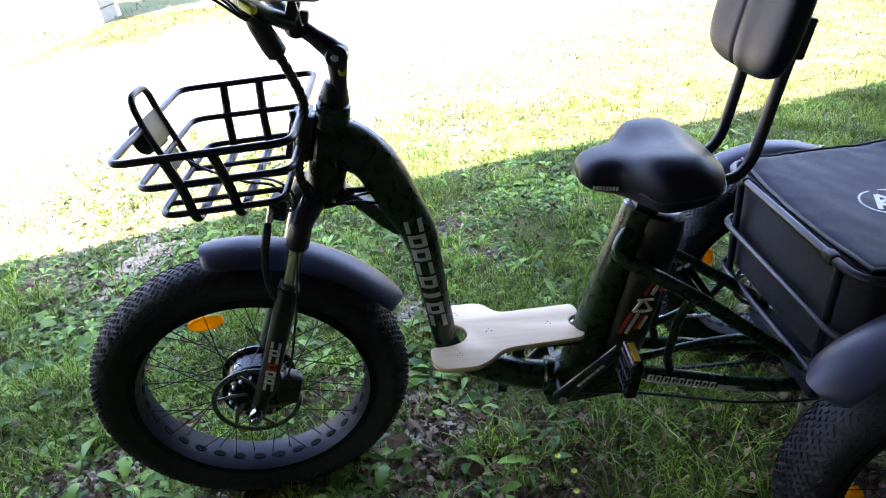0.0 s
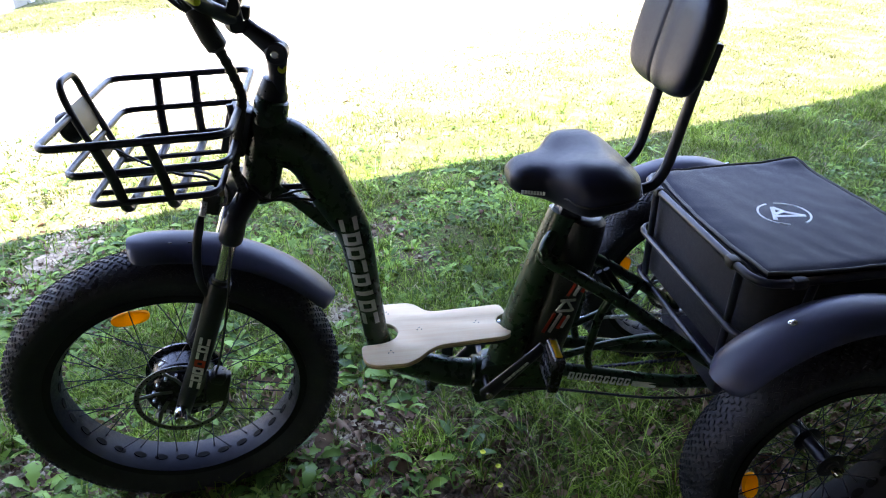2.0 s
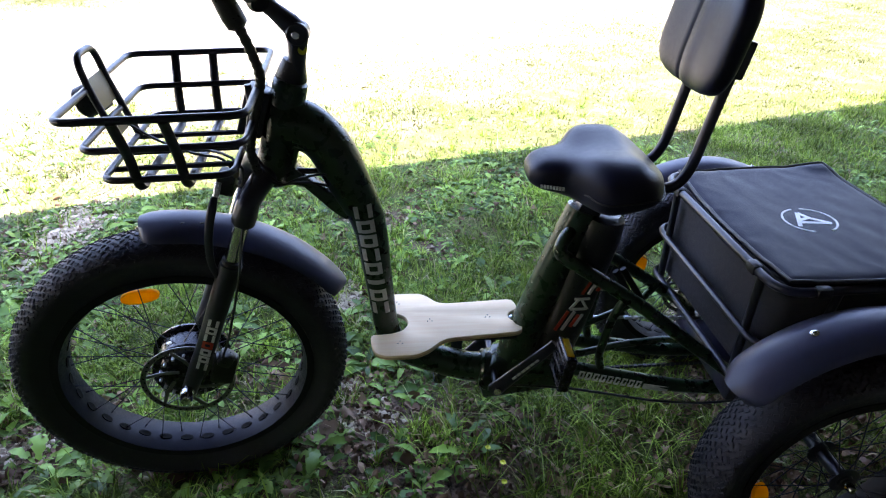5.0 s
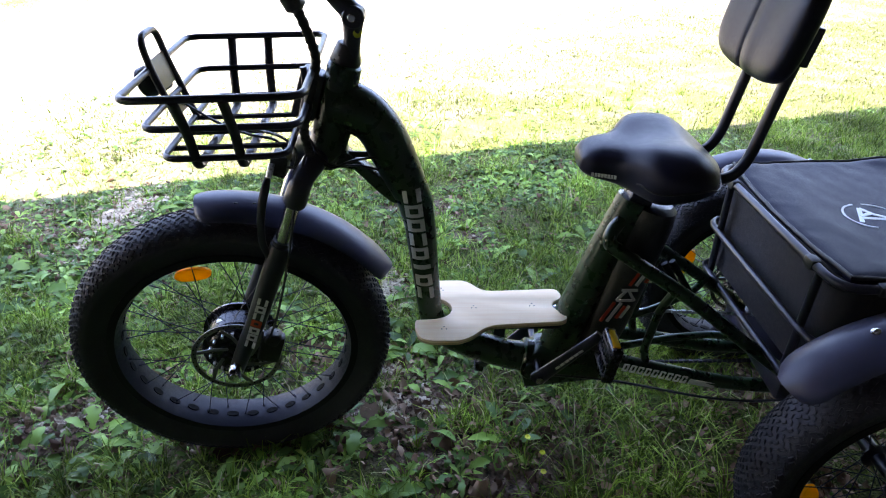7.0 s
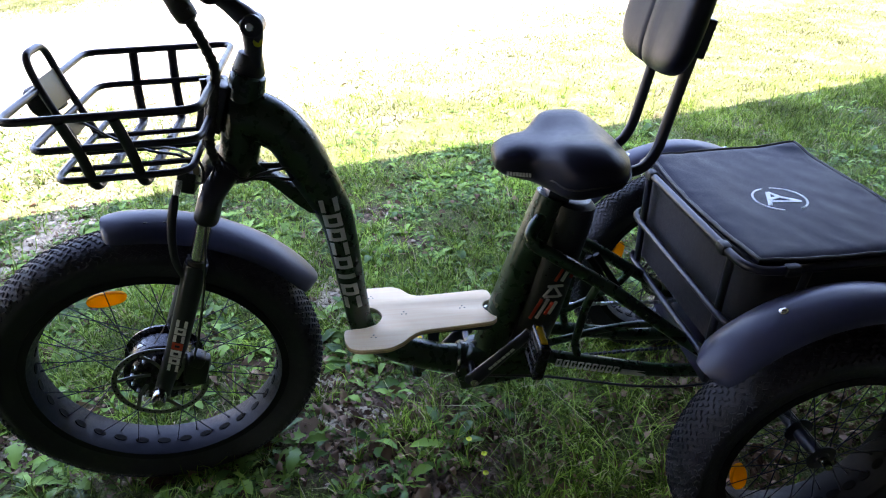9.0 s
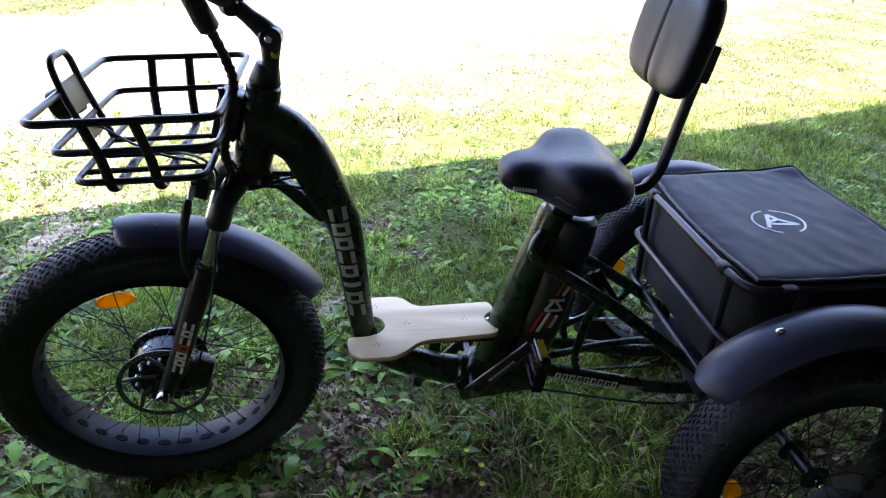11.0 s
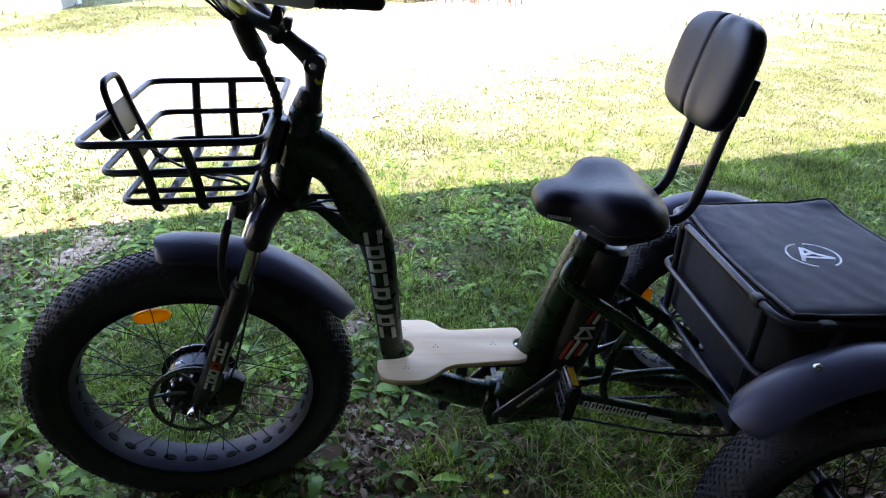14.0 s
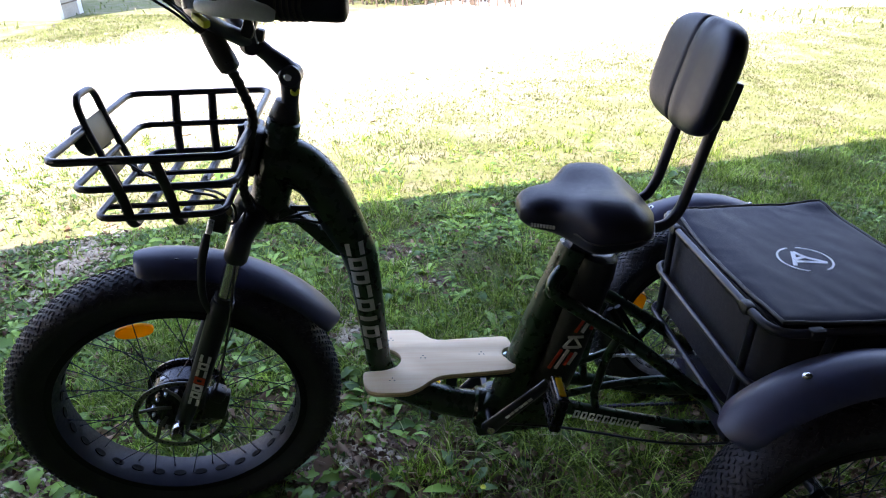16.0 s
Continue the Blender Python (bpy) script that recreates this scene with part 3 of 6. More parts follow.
def rim_mesh(bead, half):
    prof = [(bead + 0.006, -half), (bead + 0.006, -half + 0.003), (bead - 0.004, -half + 0.004), (bead - 0.010, -half * 0.55), (bead - 0.012, 0),
            (bead - 0.010, half * 0.55), (bead - 0.004, half - 0.004), (bead + 0.006, half - 0.003), (bead + 0.006, half),
            (bead - 0.010, half), (bead - 0.017, half * 0.6), (bead - 0.020, 0.0), (bead - 0.017, -half * 0.6), (bead - 0.010, -half)]
    return lathe(prof, 96)


def rim_hole(bead, half):
    """One cut-out in the rim, with the dark rim tape showing in it."""
    bm = bmesh.new()
    ring, low = [], []
    for k in range(14):
        a = 2 * math.pi * k / 14
        yy = 0.0078 * math.sin(a)
        zz = 0.0145 * math.cos(a)
        sag = zz * zz / (2 * bead)
        ring.append(bm.verts.new((0.0004 - sag, yy * 1.02, zz * 1.02)))
        low.append(bm.verts.new((-0.0012 - sag, yy, zz)))
    bm.faces.new(low)
    for k in range(14):
        bm.faces.new((ring[k], ring[(k + 1) % 14], low[(k + 1) % 14], low[k]))
    bmesh.ops.recalc_face_normals(bm, faces=bm.faces)
    return bm


def wheel(name, m, R, bead, half, knobs, spokes, hub_r, hub_half, label, near=-1, motor=False, phase=0.0, refl=()):
    w = part(name, rim_mesh(bead, half * 0.82), RIM if motor else RIM_DARK, trike, label)
    w.matrix_basis = m
    part("tyre", tyre_mesh(R, bead, half, knobs), RUBBER, w, "knobbly black fat tyre", sharp=30)
    hole = None
    for side in (near,):
        for i in range(32):
            hm = Matrix.Rotation(-2 * math.pi * (i + 0.25 * side) / 32, 4, "Y") @ Matrix.Translation((bead - 0.0190, side * half * 0.20, 0))
            if hole is None:
                first = part("rim_tape", rim_hole(bead, half), TAPE, w, "black tape in a rim cut-out")
                first.matrix_basis = hm
                hole = first.data
            else:
                ob = new("rim_tape", hole)
                ob.parent = w
                ob.matrix_basis = hm
    sp = None
    for i in range(spokes):
        a = 2 * math.pi * i / spokes + phase
        side = 1 if i % 2 else -1
        lean = 0.42 if (i // 2) % 2 else -0.42
        p0 = Vector((hub_r * math.cos(a + lean), side * hub_half, hub_r * math.sin(a + lean)))
        p1 = Vector(((bead - 0.016) * math.cos(a), side * half * 0.18, (bead - 0.016) * math.sin(a)))
        bm = bmesh.new()
        sweep(bm, [p0, p0.lerp(p1, 0.94), p0.lerp(p1, 0.945), p1], [0.0012, 0.0012, 0.0022, 0.0022], n=5)
        part("spoke", bm, BLACK, w)
    if motor:
        hub = lathe([(0.0, -0.050), (0.050, -0.048), (0.060, -0.041), (0.066, -0.034), (0.078, -0.033), (0.079, -0.029), (0.073, -0.027), (0.073, 0.027), (0.084, 0.029),
                     (0.083, 0.035), (0.07, 0.04), (0.05, 0.05), (0.0, 0.052)], 48, closed=False)
        part("hub_motor", hub, GLOSS, w, "glossy black hub motor")
        part("motor_label", block((0.016, 0.011, 0.001), Matrix.Rotation(radians(-26), 4, "Y") @ Matrix.Translation((0, -0.004, 0.0735)), 0.0003), WHITE, w, "small white motor label")
        for k in range(16):
            a = 2 * math.pi * k / 16
            part("hub_bolt", lathe([(0.0, -0.054), (0.003, -0.054), (0.0035, -0.05), (0.0035, -0.045)], 8, closed=False), ALLOY, w).matrix_basis = Matrix.Translation((0.060 * math.cos(a), 0.003, 0.060 * math.sin(a)))
    else:
        hub = lathe([(0.0, -0.041), (0.014, -0.041), (0.016, -0.038), (hub_r + 0.004, -hub_half - 0.002), (hub_r + 0.004, -hub_half + 0.001), (0.015, -hub_half + 0.006),
                     (0.015, hub_half - 0.006), (hub_r + 0.004, hub_half - 0.001), (hub_r + 0.004, hub_half + 0.002), (0.016, 0.038), (0.014, 0.041), (0.0, 0.041)], 32, closed=False)
        part("hub", hub, BLACK, w)
    for d, tilt in refl:
        a = radians(d)
        part("reflector", oval(0.032, 0.076, 0.012, Matrix.Rotation(-a, 4, "Y") @ Matrix.Translation((bead - 0.055, -0.004, 0)) @ pose(0, 0, 0, 0, tilt, 0) @ pose(0, 0, 0, 90, 0, 0)), AMBER, w, "amber spoke reflector")
    return w


def oval(w, l, t, m):
    """A flat lens with pointed-round ends."""
    bm = bmesh.new()
    rings = []
    for z, k in ((-t / 2, 0.90), (-t / 2 + 0.002, 1.0), (t / 2 - 0.002, 1.0), (t / 2, 0.90)):
        rings.append([bm.verts.new(m @ Vector((k * w / 2 * math.copysign(abs(math.cos(a)) ** 0.8, math.cos(a)), k * l / 2 * math.copysign(abs(math.sin(a)) ** 0.9, math.sin(a)), z)))
                      for a in (2 * math.pi * i / 28 for i in range(28))])
    for p, q in zip(rings, rings[1:]):
        for i in range(28):
            bm.faces.new((p[i], p[(i + 1) % 28], q[(i + 1) % 28], q[i]))
    bm.faces.new(rings[0][::-1])
    bm.faces.new(rings[-1])
    bmesh.ops.recalc_face_normals(bm, faces=bm.faces)
    return bm


def disc(parent, y, r):
    """Drilled brake disc on its spider."""
    bm = lathe([(r, y), (r, y - 0.002), (r - 0.011, y - 0.002), (r - 0.011, y)], 64)
    for k in range(6):
        a = 2 * math.pi * k / 6
        p0 = (0.03 * math.cos(a), y - 0.001, 0.03 * math.sin(a))
        p1 = ((r - 0.04) * math.cos(a + 0.5), y - 0.001, (r - 0.04) * math.sin(a + 0.5))
        p2 = ((r - 0.012) * math.cos(a + 0.75), y - 0.001, (r - 0.012) * math.sin(a + 0.75))
        part("disc_arm", tube([p0, p1, p2], 0.0045, n=6, flat=0.4), ROTOR, parent)
    part("brake_disc", bm, ROTOR, parent, "dark drilled brake disc")
    holes = bmesh.new()
    for k in range(48):
        a = 2 * math.pi * k / 48
        rr = r - 0.003 - 0.0025 * (k % 3)
        bmesh.ops.create_circle(holes, cap_ends=True, radius=0.0018, segments=8, matrix=Matrix.Translation((rr * math.cos(a), y - 0.0024, rr * math.sin(a))) @ Matrix.Rotation(radians(90), 4, "X"))
    part("disc_holes", holes, TAPE, parent)


def axle_nut(parent, y, side, k=1.0):
    bm = lathe([(0.0, 0), (0.0115 * k, 0), (0.012 * k, side * 0.004), (0.012 * k, side * 0.022 * k), (0.009 * k, side * 0.030 * k), (0.0, side * 0.031 * k)], 12, closed=False)
    ob = part("axle_nut", bm, CHROME, parent, "bare steel axle nut")
    ob.matrix_basis = Matrix.Translation((0, y, 0))


front_wheel = wheel("front_wheel", STEER @ Matrix.Translation((-0.006, -0.004, R_F)), 0.355, 0.2665, 0.0545, 120, 36, 0.084, 0.028, "black spoked front wheel with hub motor", motor=True, phase=0.05, refl=((106, 13),))
disc(front_wheel, -0.058, 0.098)
axle_nut(front_wheel, -0.088, -1, 1.2)

AZ, AY = 0.269, 0.3387
REAR = Matrix.Translation((1.3156, 0.0129, 0)) @ Matrix.Rotation(radians(3.1), 4, "Z")      # the rear axle, a little askew to the x axis
rear = []
for side in (-1, 1):
    rw = wheel("rear_wheel", REAR @ Matrix.Translation((0, side * AY, AZ)), 0.291, 0.208, 0.054, 100, 36, 0.026, 0.035, "black spoked rear wheel", phase=0.11, refl=((206, 12),) if side < 0 else ((160, -8),))
    axle_nut(rw, side * 0.040, side, 0.75)
    rear.append(rw)
disc(rear[1], -0.05, 0.085)


def twin_bar(w, h, t, thick, m):
    """Two plain printed strips, together as large as one printed character."""
    bm = bmesh.new()
    for s_ in (-1, 1):
        block((t, thick, h), m @ Matrix.Translation((s_ * (w - t) / 2, 0, 0)), 0.0004, bm, seg=1)
    return bm


def frame_bar(w, h, t, thick, m):
    """A plain printed frame, as large as one printed character."""
    bm = twin_bar(w, h, t, thick, m)
    for s_ in (-1, 1):
        for k in range(3):
            block(((w - 2 * t) / 3 + 0.0006, thick, t * 0.8), m @ Matrix.Translation(((k - 1) * (w - 2 * t) / 3, 0, s_ * (h - t * 0.8) / 2)), 0.0, bm)
    return bm


def solid_bar(w, h, t, thick, m):
    """One plain printed strip across the line of print."""
    bm = bmesh.new()
    for k in range(4):
        block((w / 4 + 0.0006, thick, t * 1.1), m @ Matrix.Translation(((k - 1.5) * w / 4, 0, 0)), 0.0, bm)
    return bm


def dense(pts, rs, k=5):
    """Catmull-Rom between the given points."""
    P = [Vector(p) for p in pts]
    out, ro = [], []
    for i in range(len(P) - 1):
        a, b, c, d = P[max(i - 1, 0)], P[i], P[i + 1], P[min(i + 2, len(P) - 1)]
        for j in range(k):
            t = j / k
            out.append(0.5 * ((2 * b) + (c - a) * t + (2 * a - 5 * b + 4 * c - d) * t * t + (3 * b - a - 3 * c + d) * t ** 3))
            ro.append(rs[i] + (rs[i + 1] - rs[i]) * t)
    return out + [P[-1]], ro + [rs[-1]]


# fork, crown and front fender, all turned with the bars
def steer_part(name, bm, material, parent, label="", sharp=40):
    bm.transform(STEER)
    return part(name, bm, material, parent, label, sharp)


def along(x0, z0, d, y=0.0):
    return Vector((x0 + d * math.sin(HEAD), y, z0 + d * math.cos(HEAD)))


LEG_Y = 0.080
crown_line = [along(0.016, R_F, 0.466, -0.080), along(0.020, R_F, 0.484, -0.072), along(0.032, R_F, 0.499, -0.050), along(0.043, R_F, 0.505, -0.022)]
crown_line += [Vector((p.x, -p.y, p.z)) for p in reversed(crown_line)]
fork = steer_part("fork", tube(*dense(crown_line, [0.0205, 0.0215, 0.0225, 0.0235, 0.0235, 0.0225, 0.0215, 0.0205]), n=16), BLACK, trike, "black suspension fork")
for s in (-1, 1):
    y = s * LEG_Y
    steer_part("stanchion", tube([along(0.015, R_F, 0.30, y), along(0.015, R_F, 0.46, y)], 0.015, n=16), CHROME, fork, "bare polished stanchion")
    steer_part("upper_leg", tube([along(0.016, R_F, 0.426, y), along(0.016, R_F, 0.432, y), along(0.016, R_F, 0.452, y), along(0.016, R_F, 0.470, y), along(0.017, R_F, 0.482, y), along(0.019, R_F, 0.490, y)], [0.0195, 0.0225, 0.0225, 0.0215, 0.019, 0.012], n=16), BLACK, fork)
    steer_part("lower_leg", tube([along(-0.002, R_F, -0.03, y), along(0.0, R_F, -0.015, y), along(0.004, R_F, 0.05, y), along(0.011, R_F, 0.12, y), along(0.015, R_F, 0.322, y), along(0.015, R_F, 0.332, y), along(0.015, R_F, 0.334, y)],
                                  [0.010, 0.017, 0.019, 0.021, 0.0225, 0.022, 0.018], n=16), BLACK, fork)
    steer_part("dust_seal", tube([along(0.015, R_F, 0.330, y), along(0.015, R_F, 0.342, y)], 0.019, n=16), PLASTIC, fork)
# caliper on the near leg
bm = block((0.05, 0.03, 0.075), Matrix.Translation((0.075, -0.072, 0.36)) @ pose(0, 0, 0, 0, 20, 0), 0.008)
block((0.03, 0.035, 0.03), Matrix.Translation((0.085, -0.08, 0.395)) @ pose(0, 0, 0, 0, 35, 0), 0.006, bm)
steer_part("caliper", bm, PLASTIC, fork, "black brake caliper")
# plain bars where the maker's name runs up the leg
for k in range(7):
    d = 0.075 + 0.020 * k
    m = Matrix.Translation(along(0.010, R_F, d, -LEG_Y - 0.0212)) @ Matrix.Rotation(HEAD, 4, "Y") @ Matrix.Rotation(radians(-12), 4, "Z")
    steer_part("lettering_bar", (twin_bar, frame_bar, frame_bar, frame_bar, twin_bar, frame_bar, twin_bar)[k](0.022, 0.0175, 0.0062, 0.002, m), RED if k == 3 else WHITE, fork, "red printed bar" if k == 3 else "pale printed bar")


def fender(name, centre, R, half, a0, a1, drop, label, mtx=None):
    """Arched mudguard with a rolled rim, rounded at both ends."""
    n, k = 48, 14
    bm = bmesh.new()
    rings = []
    for shell in (0.0, -0.0022):
        ring = []
        for i in range(n + 1):
            u = i / n
            a = radians(a0 + (a1 - a0) * u)
            e = min(u, 1 - u) * abs(radians(a1 - a0)) * R
            wide = half * (1 if e > 0.05 else math.sqrt(max(0.0, 1 - (1 - e / 0.05) ** 2)) * 0.42 + 0.58)
            row = []
            for j in range(k + 1):
                v = -1 + 2 * j / k
                rr = R + shell - drop * abs(v) ** 2.4
                row.append(bm.verts.new((centre[0] + rr * math.cos(a), centre[1] + wide * v * (1 + shell), centre[2] + rr * math.sin(a))))
            ring.append(row)
        rings.append(ring)
    for s, ring in enumerate(rings):
        for i in range(n):
            for j in range(k):
                f = (ring[i][j], ring[i + 1][j], ring[i + 1][j + 1], ring[i][j + 1])
                bm.faces.new(f if s == 0 else f[::-1])
    o, q = rings
    for i in range(n):
        for j in (0, k):
            bm.faces.new((o[i][j], o[i + 1][j], q[i + 1][j], q[i][j]))
    for j in range(k):
        for i in (0, n):
            bm.faces.new((o[i][j], o[i][j + 1], q[i][j + 1], q[i][j]))
    bmesh.ops.recalc_face_normals(bm, faces=bm.faces)
    if mtx:
        bm.transform(mtx)
    return part(name, bm, FENDER, trike, label, sharp=50)


front_fender = fender("front_fender", (-0.006, 0, 0.296), 0.4217, 0.058, 92.2, 29.6, 0.0275, "satin black front mudguard", STEER)
part("stay", tube(*dense([(0.147, -0.074, 0.777), (0.141, -0.083, 0.757), (0.132, -0.087, 0.728), (0.123, -0.089, 0.685), (0.120, -0.088, 0.640), (0.129, -0.085, 0.600)], [0.006, 0.0085, 0.0085, 0.008, 0.0075, 0.007]), n=10, flat=0.6), BLACK, front_fender)
part("stay_bolt", tube([(0.155, -0.062, 0.800), (0.148, -0.070, 0.776)], 0.0062, n=10), ALLOY, front_fender, "bare metal stay bolt")
for fx in (0.06, 0.095, 0.11):
    bm = lathe([(0.0, 0.0), (0.0035, 0.0), (0.0035, 0.002), (0.0, 0.0025)], 10, closed=False)
    bm.transform(Matrix.Translation((fx, -0.030, 0.7125 - 1.37 * (fx - 0.03) ** 2)) @ Matrix.Rotation(radians(65), 4, "X"))
    steer_part("rivet", bm, PIPING, front_fender)

for side in (-1, 1):
    f = fender("rear_fender", (-0.0204, side * AY, 0.3208), 0.3263, 0.0575, 143.5, 22, 0.0255, "wide satin black rear mudguard", REAR)
    for a in (114, 65):
        ca, sa = math.cos(radians(a)), math.sin(radians(a))
        bm = lathe([(0.0075, 0.0), (0.0075, 0.0015), (0.0050, 0.002), (0.0045, 0.0045), (0.003, 0.0055), (0.0, 0.0058)], 12, closed=False)
        bm.transform(REAR @ Matrix.Translation((-0.0204 + 0.3268 * ca, side * AY, 0.3208 + 0.3268 * sa)) @ Matrix.Rotation(radians(90 - a), 4, "Y") @ Matrix.Rotation(radians(90), 4, "X"))
        part("bolt", bm, CHROME, f, "bare steel bolt")

# frame
main_pts = [(0.262, 0, 0.895), (0.292, 0, 0.893), (0.3235, 0, 0.8775), (0.3515, 0, 0.847), (0.371, 0, 0.807), (0.387, 0, 0.765), (0.402, 0, 0.728), (0.416, 0, 0.689), (0.424, 0, 0.64), (0.430, 0, 0.565), (0.436, 0, 0.49), (0.443, 0, 0.411),
            (0.458, 0, 0.365), (0.495, 0, 0.335), (0.55, 0, 0.308), (0.62, 0, 0.282), (0.68, 0, 0.272), (0.73, 0, 0.266)]
main_r = [0.046, 0.047, 0.045, 0.044, 0.044, 0.042, 0.039, 0.036, 0.0325, 0.030, 0.028, 0.027, 0.031, 0.034, 0.035, 0.036, 0.037, 0.037]


pp, rr = dense(main_pts, main_r)
bm = tube(pp, rr, n=24, flat=0.92)
frame_ob = part("main_frame", bm, GREEN, trike, "dark green hydroformed step-through frame", sharp=60)
bm = tube([(0.236, 0, 0.775), (0.238, 0, 0.782), (0.246, 0, 0.80), (0.266, 0, 0.86), (0.284, 0, 0.92), (0.298, 0, 0.966), (0.299, 0, 0.969)], [0.031, 0.034, 0.035, 0.035, 0.033, 0.031, 0.028], n=24)
part("head_tube", bm, GREEN, frame_ob)
# web under the curve: a hollow plate with an open window
WINDOW = ((0.299, 0.840), (0.3344, 0.8165), (0.350, 0.791), (0.358, 0.758), (0.346, 0.752), (0.325, 0.770), (0.305, 0.787), (0.287, 0.806))
RIM_OUT = ((0.290, 0.885), (0.352, 0.842), (0.382, 0.785), (0.395, 0.692), (0.3715, 0.6925), (0.3469, 0.7148), (0.3000, 0.7660), (0.2420, 0.7782))
bm = bmesh.new()
rings = [[bm.verts.new((x, y, z)) for x, z in line] for y in (-0.018, 0.018) for line in (WINDOW, RIM_OUT)]
for i in range(len(WINDOW)):
    j = (i + 1) % len(WINDOW)
    w0, o0, w1, o1 = rings
    for q in ((w0[i], w0[j], o0[j], o0[i]), (w1[i], o1[i], o1[j], w1[j]), (w0[i], w1[i], w1[j], w0[j]), (o0[i], o0[j], o1[j], o1[i])):
        bm.faces.new(q)
bmesh.ops.recalc_face_normals(bm, faces=bm.faces)
bmesh.ops.bevel(bm, geom=bm.edges[:], offset=0.004, segments=2, profile=0.5, affect="EDGES")
part("web_plate", bm, GREEN, frame_ob)
part("window_cable", tube([(0.270, -0.012, 0.800), (0.305, -0.006, 0.795), (0.352, 0.004, 0.790)], 0.006, n=10), PLASTIC, frame_ob, "black cable sheath")
pp, rr = dense([(0.714, 0, 0.235), (0.737, 0, 0.31), (0.777, 0, 0.435), (0.818, 0, 0.565), (0.862, 0, 0.695)], [0.041, 0.041, 0.040, 0.039, 0.036])
part("seat_tube", tube(pp, rr, n=24, flat=0.9), GREEN, frame_ob)
bm = bmesh.new()
pl = [(0.666, 0.201), (0.657, 0.235), (0.657, 0.285), (0.69, 0.318), (0.79, 0.330), (0.86, 0.318), (0.872, 0.240), (0.82, 0.224)]
va = [bm.verts.new((x, -0.034, z)) for x, z in pl]
vb = [bm.verts.new((x, 0.034, z)) for x, z in pl]
bm.faces.new(va)
bm.faces.new(vb[::-1])
for i in range(len(pl)):
    j = (i + 1) % len(pl)
    bm.faces.new((va[i], va[j], vb[j], vb[i]))
bmesh.ops.recalc_face_normals(bm, faces=bm.faces)
bmesh.ops.bevel(bm, geom=bm.edges[:], offset=0.008, segments=2, profile=0.5, affect="EDGES")
part("bracket_shell", bm, GREEN, frame_ob)
for s in (-1, 1):
    part("upper_stay", tube(([(0.835, s * 0.020, 0.655), (0.812, s * 0.044, 0.640), (0.806, s * 0.054, 0.622), (0.822, s * 0.060, 0.609)] if s < 0 else [(0.842, 0.030, 0.606)]) + [(0.848, s * 0.068, 0.594), (0.916, s * 0.080, 0.551), (0.986, s * 0.095, 0.506), (1.092, s * 0.115, 0.424), (1.22, s * 0.13, 0.325)], 0.0145, n=12, bend=0.022), GREEN, frame_ob)
    part("chain_stay", tube([(0.84, s * 0.048, 0.313), (0.90, s * 0.056, 0.300), (1.12, s * 0.066, 0.250), (1.27, s * 0.07, 0.240)], 0.0165, n=12, bend=0.05), GREEN, frame_ob)
    part("mid_stay", tube([(0.85, s * 0.040, 0.332), (0.885, s * 0.046, 0.345), (0.963, s * 0.052, 0.371), (1.058, s * 0.075, 0.402), (1.10, s * 0.105, 0.420)], 0.0085, n=10, bend=0.04), GREEN, frame_ob)
    part("brace", tube([(0.962, s * 0.066, 0.512), (0.951, s * 0.062, 0.490), (0.937, s * 0.058, 0.446), (0.929, s * 0.056, 0.384), (0.922, s * 0.055, 0.345), (0.932, s * 0.056, 0.306)], 0.0095, n=10, bend=0.03), GREEN, frame_ob)
for x0, z0, x1, z1 in ((0.962, 0.518, 1.010, 0.444), (0.978, 0.524, 1.052, 0.410)):
    part("strut", tube([(x0, 0.028, z0), (x1, 0.032, z1)], 0.0075, n=12, flat=0.7), RIM, frame_ob, "dark grey strut")
part("axle_beam", tube([REAR @ Vector((0, -0.31, AZ)), REAR @ Vector((0, 0.31, AZ))], 0.015, n=14), BLACK, trike, "black rear axle tube")
part("axle_cradle", block((0.12, 0.30, 0.05), Matrix.Translation((1.25, 0, 0.30)), 0.01), BLACK, trike)
for s in (-1, 1):
    part("axle_arm", tube([(1.20, s * 0.13, 0.345), (1.24, s * 0.19, 0.315), REAR @ Vector((0, s * 0.255, AZ))], 0.015, n=10, bend=0.03), BLACK, trike)

# plain bars where the maker's name runs down the frame, bent round the tube
def wrapped(bm, x0, z0, lean):
    """Lays flat print on the near side of the down tube."""
    bm.transform(Matrix.Translation((x0, 0, z0)) @ Matrix.Rotation(radians(lean), 4, "Y"))
    low = main_pts[11:3:-1]
    for v in bm.verts:
        xc = np.interp(v.co.z, [p[2] for p in low], [p[0] for p in low])
        r = np.interp(v.co.z, [p[2] for p in low], main_r[11:3:-1])
        d = min(abs(v.co.x - xc), r * 0.93)
        v.co.y -= 0.93 * math.sqrt(r * r - d * d)
    return bm


for k in range(8):
    u = k / 7
    bm = (twin_bar, frame_bar, frame_bar, twin_bar, frame_bar, solid_bar, frame_bar, twin_bar)[k](0.036, 0.0285, 0.0092, 0.0032, Matrix.Identity(4))
    part("lettering_bar", wrapped(bm, 0.4120 + 0.022 * u, 0.7165 - 0.240 * u, -5), DECAL, frame_ob, "grey printed bar")
for k in range(9):
    u = k / 8
    m = Matrix.Translation((0.885 + 0.135 * u, -0.0555 - 0.0062 * u - 0.0152, 0.3005 - 0.031 * u)) @ Matrix.Rotation(radians(12.6), 4, "Y")
    part("lettering_bar", frame_bar(0.0135, 0.021, 0.0042, 0.002, m), WHITE, frame_ob, "grey printed bar")
